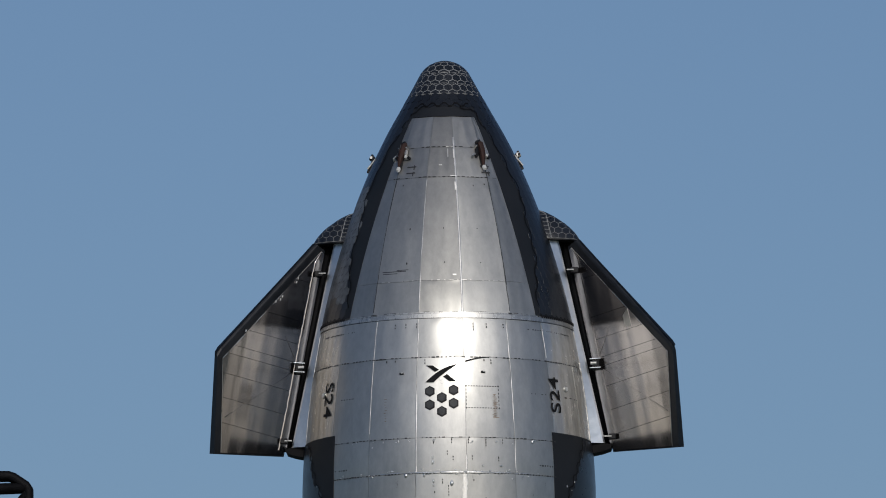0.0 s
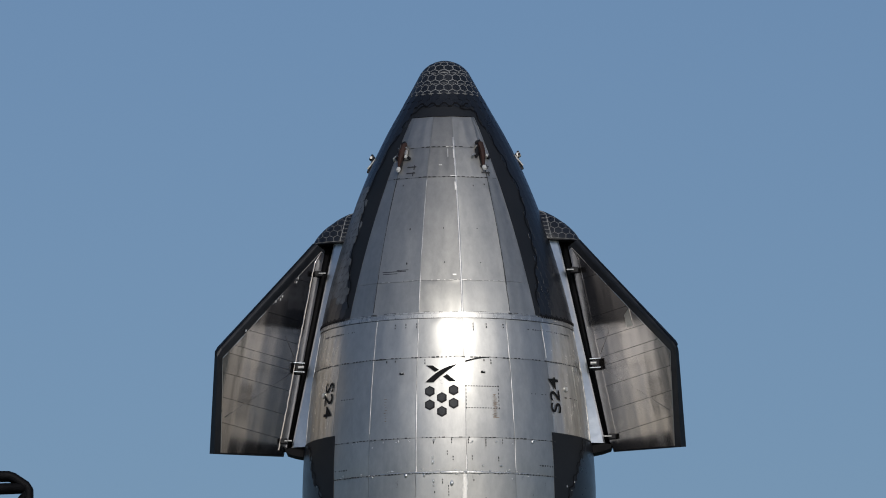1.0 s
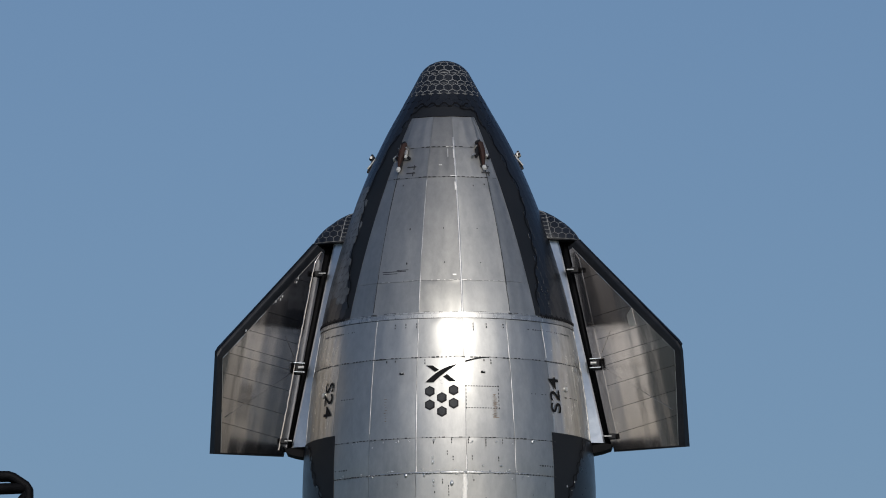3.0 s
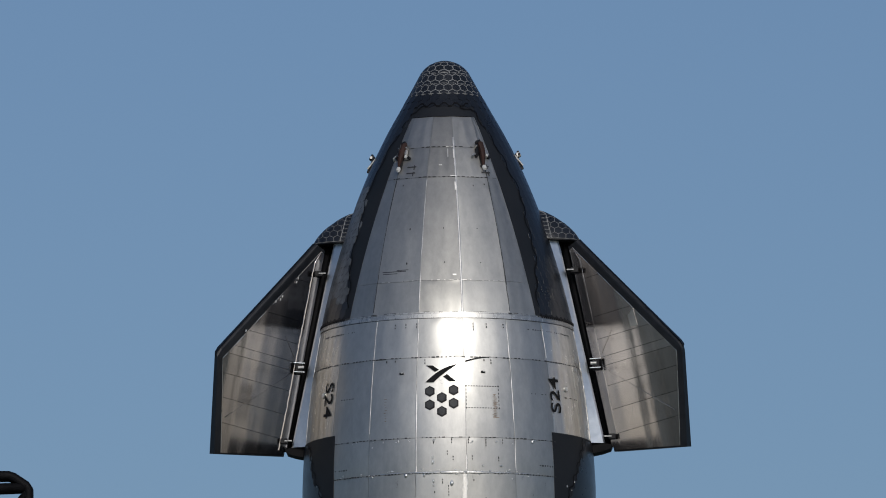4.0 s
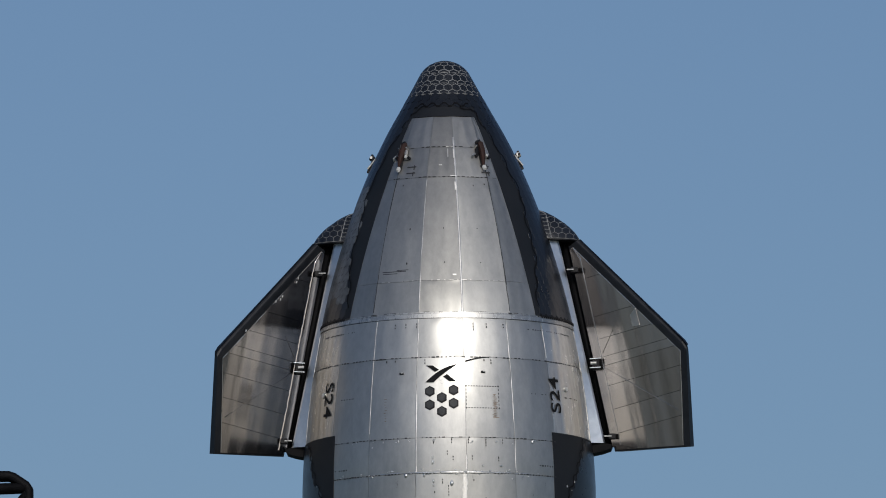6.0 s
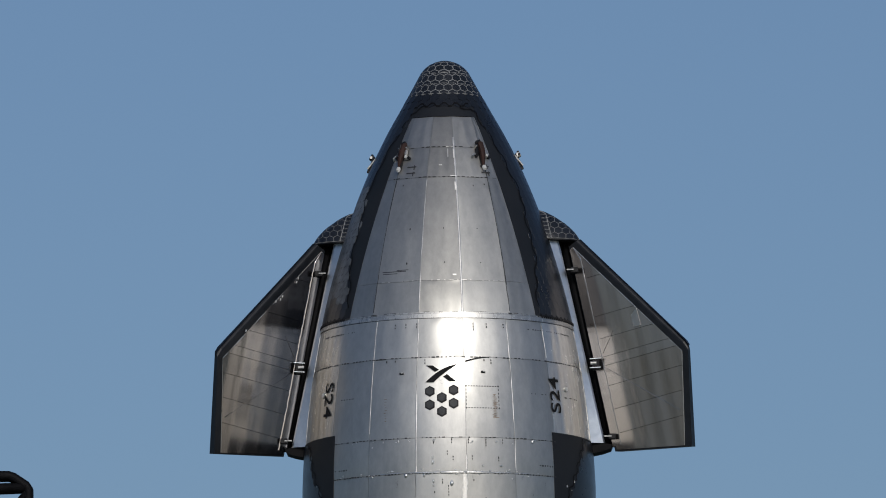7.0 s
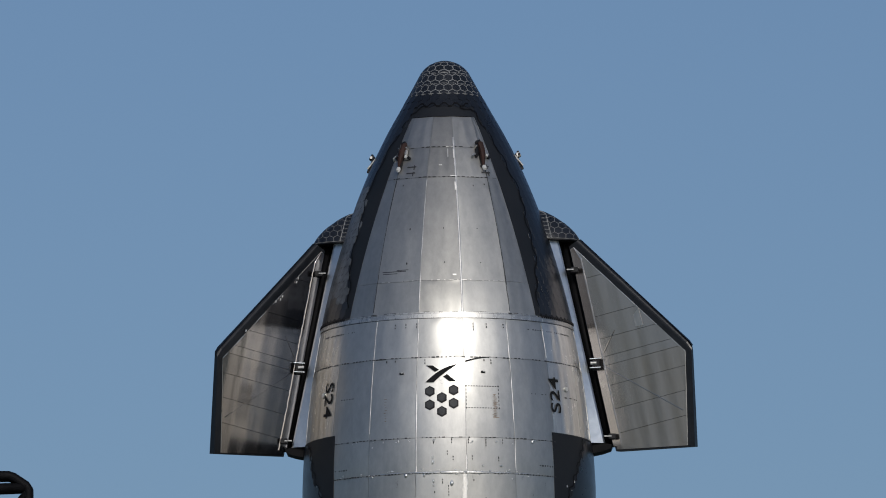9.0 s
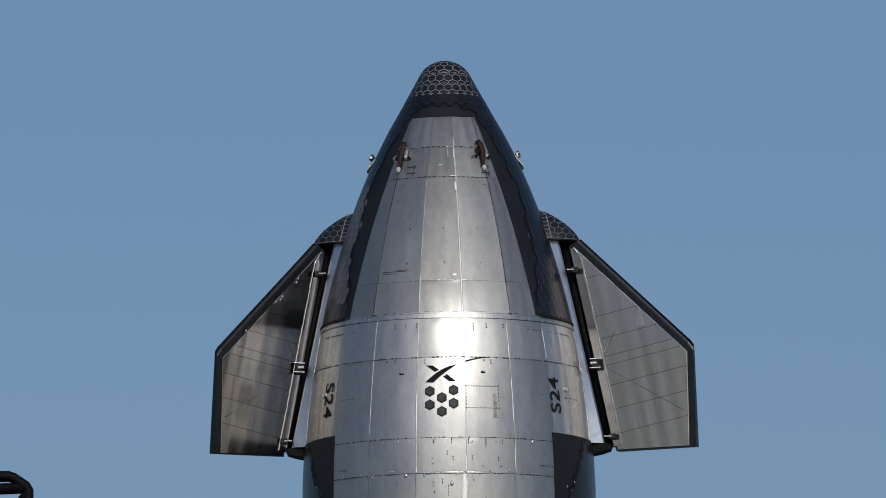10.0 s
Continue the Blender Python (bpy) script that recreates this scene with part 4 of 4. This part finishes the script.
def build_markings(ship):
    for z, a in HEX_SPOTS:
        m = hull_frame(z, a, 0.012)
        h = part("hexagon_tile", hex_tile(m, 0.170, 0.03, 0.014), BLACK, ship, "black hexagonal test tile")
        part("tile_face", hex_tile(m, 0.125, 0.034, 0.006), HEX, h, "dark grey tile face")
    # emblem: two slanted bar stubs and a tapering stroke
    def stroke(name, path, widths):
        verts, n = [], len(path)
        for i, (z, a) in enumerate(path):
            z2, a2 = path[min(i + 1, n - 1)]
            z1, a1 = path[max(i - 1, 0)]
            r = radius_at(z)
            d = Vector((radians(a2 - a1) * r, z2 - z1)).normalized()
            nn = Vector((-d.y, d.x)) * widths[i] / 2
            for q in (-1, -0.33, 0.33, 1):
                verts.append(on_hull(z, a, nn.x * q, nn.y * q, 0.022))
        part(name, (verts, grid_faces(n, 4)), INK, ship, "black painted emblem stroke")
    def smooth_path(pts, widths, n=16):
        out, ws = [], []
        for i in range(n):
            f = i / (n - 1) * (len(pts) - 1)
            k = min(int(f), len(pts) - 2)
            t = f - k
            p0, p1, p2, p3 = pts[max(k - 1, 0)], pts[k], pts[k + 1], pts[min(k + 2, len(pts) - 1)]
            out.append(tuple(0.5 * (2 * p1[c] + (p2[c] - p0[c]) * t + (2 * p0[c] - 5 * p1[c] + 4 * p2[c] - p3[c]) * t * t + (3 * p1[c] - p0[c] - 3 * p2[c] + p3[c]) * t ** 3) for c in (0, 1)))
            ws.append(widths[k] + (widths[k + 1] - widths[k]) * t)
        return out, ws
    def strip(name, upper, lower):
        one, _ = smooth_path(upper, [0] * len(upper))
        two, _ = smooth_path(lower, [0] * len(lower))
        verts = []
        for p, q in zip(one, two):
            verts += [surf(p[0] + (q[0] - p[0]) * f, p[1] + (q[1] - p[1]) * f, 0.022) for f in (0, 0.33, 0.67, 1)]
        part(name, (verts, grid_faces(len(one), 4)), INK, ship, "black painted emblem stroke")
    strip("emblem_stroke", [(42.006, -7.67), (42.211, -4.69), (42.388, -1.14), (42.495, 2.04), (42.568, 5.39)], [(42.001, -4.28), (42.167, -1.93), (42.345, 1.23), (42.465, 3.62), (42.562, 5.47)])
    strip("emblem_bar", [(42.532, -7.39), (42.33, -3.68)], [(42.528, -4.74), (42.394, -2.09)])
    strip("emblem_bar", [(42.178, -0.35), (42.028, 2.15)], [(42.255, 1.22), (42.029, 4.89)])
    stroke("emblem_tail", *smooth_path(SWOOSH, [0.05, 0.035, 0.012]))
    # lettering
    for (z, a), turn in zip(TEXT_SPOTS, (-1, 1)):
        cu = bpy.data.curves.new("lettering", "FONT")
        cu.body, cu.size, cu.offset, cu.resolution_u = "S24", 1.0, 0.008, 6
        tmp = new("lettering_curve", cu)
        me = bpy.data.meshes.new_from_object(tmp.evaluated_get(bpy.context.evaluated_depsgraph_get()))
        bpy.data.objects.remove(tmp)
        bm = bmesh.new()
        bm.from_mesh(me)
        bpy.data.meshes.remove(me)
        bmesh.ops.triangulate(bm, faces=bm.faces)
        bmesh.ops.subdivide_edges(bm, edges=[e for e in bm.edges if e.calc_length() > 0.12], cuts=2)
        xs, ys = [v.co.x for v in bm.verts], [v.co.y for v in bm.verts]
        x0, x1, y0, y1 = min(xs), max(xs), min(ys), max(ys)
        for v in bm.verts:
            u, w = (v.co.x - (x0 + x1) / 2) / (x1 - x0) * 1.12, (v.co.y - (y0 + y1) / 2) / (y1 - y0) * 0.46
            v.co = on_hull(z, a, -turn * w, turn * u, 0.026)
        part("lettering", bm, INK, ship, "black painted letters S24")
    # dashed outline of a hatch with brown stains
    (z1, a0), (z0, a1) = RECT
    pieces = []
    def dash(z, a, w, h):
        m = hull_frame(z, a, 0.014)
        pieces.append(([m @ Vector((sx * w / 2, sy * h / 2, sz)) for sz in (-0.012, 0.004) for sx, sy in ((-1, -1), (1, -1), (1, 1), (-1, 1))],
                       [(4, 5, 6, 7), (0, 1, 5, 4), (1, 2, 6, 5), (2, 3, 7, 6), (3, 0, 4, 7)]))
    for k in range(13):
        f = k / 12
        dash(z1, a0 + (a1 - a0) * f, 0.05, 0.02)
        dash(z0, a0 + (a1 - a0) * f, 0.05, 0.02)
        if k % 2 == 0:
            dash(z0 + (z1 - z0) * f, a0, 0.02, 0.06)
            dash(z0 + (z1 - z0) * f, a1, 0.02, 0.06)
    tagged(part("hatch_outline", joined(pieces), SEAM, ship, "dashed outline of a welded hatch"), kind="stuff")
    rng = random.Random(5)
    pieces = []
    for k in range(22):
        m = hull_frame(z0 + 0.42 - 0.034 * k, a1 - 1.6 - rng.uniform(-0.2, 0.5), 0.021 + 0.0002 * k) @ pose(0, 0, 0, 0, 0, rng.uniform(2, 9))
        w, h = rng.uniform(0.10, 0.22) * (0.6 + k / 30), rng.uniform(0.010, 0.020)
        pieces.append(([m @ Vector((w / 2 * math.cos(t), h / 2 * math.sin(t), 0)) for t in [q * math.pi / 4 for q in range(8)]], [tuple(range(8))]))
    for k in range(9):
        m = hull_frame(41.53 + (40.849 - 41.53) * k / 8, -24.47 + rng.uniform(-0.3, 0.3), 0.021)
        w, h = rng.uniform(0.06, 0.12), rng.uniform(0.01, 0.018)
        pieces.append(([m @ Vector((w / 2 * math.cos(t), h / 2 * math.sin(t), 0)) for t in [q * math.pi / 4 for q in range(8)]], [tuple(range(8))]))
    tagged(part("rust_stain", joined(pieces), STAIN, ship, "brown rust streaks beside the hatch"), kind="stuff")
    for z, a, w, h in [(49.587, 4.9, 0.22, 0.03), (49.379, 3.37, 0.025, 0.3), (49.362, 7.86, 0.04, 0.35), (48.986, -2.24, 0.1, 0.05), (48.613, 6.96, 0.2, 0.035), (48.278, 7.77, 0.05, 0.3), (45.404, 5.36, 0.12, 0.06), (42.095, -1.38, 0.06, 0.05), (41.987, -0.91, 0.05, 0.03)]:
        part("polished_mark", box_bm(0, 0, 0, w, h, 0.012, hull_frame(z, a, 0.012), 0.004), WELD, ship, "bright polished mark")
    for z, a, w, h in [(45.57, -25.62, 0.8, 0.025), (45.506, -27.71, 0.5, 0.02), (45.607, -21.04, 0.4, 0.02)]:
        n = max(2, round(w / 0.1))
        verts = []
        for k in range(n + 1):
            verts += [on_hull(z, a, w * (k / n - 0.5), -h / 2, 0.008), on_hull(z, a, w * (k / n - 0.5), h / 2, 0.008)]
        part("writing_bar", (verts, grid_faces(n + 1, 2)), SEAM, ship, "faint line of small dark writing")
    for z, a in [(42.003, 59.6), (41.928, -61.72)]:
        m = hull_frame(z, a, 0)
        port = part("port", tube([m @ Vector((0, 0, -0.02)), m @ Vector((0, 0, 0.03))], 0.1, 20), STEEL, ship, "small round port")
        part("port_face", tube([m @ Vector((0, 0, 0.02)), m @ Vector((0, 0, 0.036))], 0.07, 20), WHITE, port)
    for z, a in SMALL_SPOTS:
        part("vent", box_bm(0, 0, 0.02, 0.13, 0.06, 0.06, hull_frame(z, a, 0), 0.01), BLACK, ship, "small black vent")
        part("vent_plate", box_bm(0.02, 0.012, 0.03, 0.08, 0.03, 0.06, hull_frame(z, a, 0), 0.01), WHITE, ship, "small white plate on a vent")


HEX_SPOTS = [(41.723, -5.81), (41.302, -5.76), (41.521, -0.91), (41.092, -0.92), (41.754, 3.87), (41.342, 3.81)]
SWOOSH = [(42.655, 8.95), (42.755, 14.12), (42.806, 19.9)]
RECT = [(41.884, 8.93), (41.204, 22.47)]
TEXT_SPOTS = [(41.72, -56.7), (41.757, 51.0)]
SMALL_SPOTS = [(42.308, -17.86), (42.329, 16.32)]


def build_mast():
    """Black tubular truss whose top corner shows beside the rocket."""
    mast = tagged(new("lattice_mast"), "black tubular steel truss mast on the ground", "mast")
    X0, Z = -12.97, 39.44
    def pipe(pts, r, name="chord"):
        part(name, tube(pts, r, 14), MAST, mast, smooth=True)
    for y in (-0.22, 0.22):
        pipe([(X0 - 3.4, y, Z + 0.34), (X0 - 0.60, y, Z + 0.315), (X0 - 0.46, y, Z + 0.265), (X0 - 0.07, y, Z), (X0, y, Z - 0.1), (X0, y, Z - 0.4), (X0, y, 0)], 0.148)
        pipe([(X0 - 3.4, y, Z - 0.13), (X0 - 0.08, y, Z - 0.05)], 0.15)
        pipe([(X0 - 3.4, y, Z + 0.30), (X0 - 3.4, y, 0)], 0.15)
        for k in range(10):
            za, zb = Z - 0.2 - 3.85 * k, Z - 0.2 - 3.85 * (k + 1)
            pipe([(X0, y, za), (X0 - 3.4, y, zb)] if k % 2 == 0 else [(X0 - 3.4, y, za), (X0, y, zb)], 0.13, "brace")
    for x in (X0, X0 - 3.4):
        for k in range(11):
            pipe([(x, -0.22, Z - 0.12 - 3.85 * k), (x, 0.22, Z - 0.12 - 3.85 * k)], 0.08, "cross_tube")


build_ground()
build_stand()
rocket = tagged(new("rocket"), "stainless steel rocket with black heat tiles and two flaps", "rocket")
build_hull(rocket)
build_welds(rocket)
build_shield(rocket)
build_tip(rocket)
build_lifting_gear(rocket)
build_markings(rocket)
for side in (-1, 1):
    had = set(rocket.children)
    build_root(rocket, side)
    for ob in rocket.children:
        if ob not in had:
            ob.matrix_local = pose(0, 0, 0, 0, 0, FLAP_YAW)
build_flap(rocket, -1)
right_flap = build_flap(rocket, 1)
build_mast()


def motions():
    """The right flap swings open on its hinge through the whole shot."""
    rows = []
    for k in range(21):
        t = k * 0.5
        fold = FOLD - 2.513 * t + 0.0884 * t ** 2 - 0.0066 * t ** 3
        rows.append((t, flap_pose(1, fold)))
    walk(right_flap, rows)


motions()
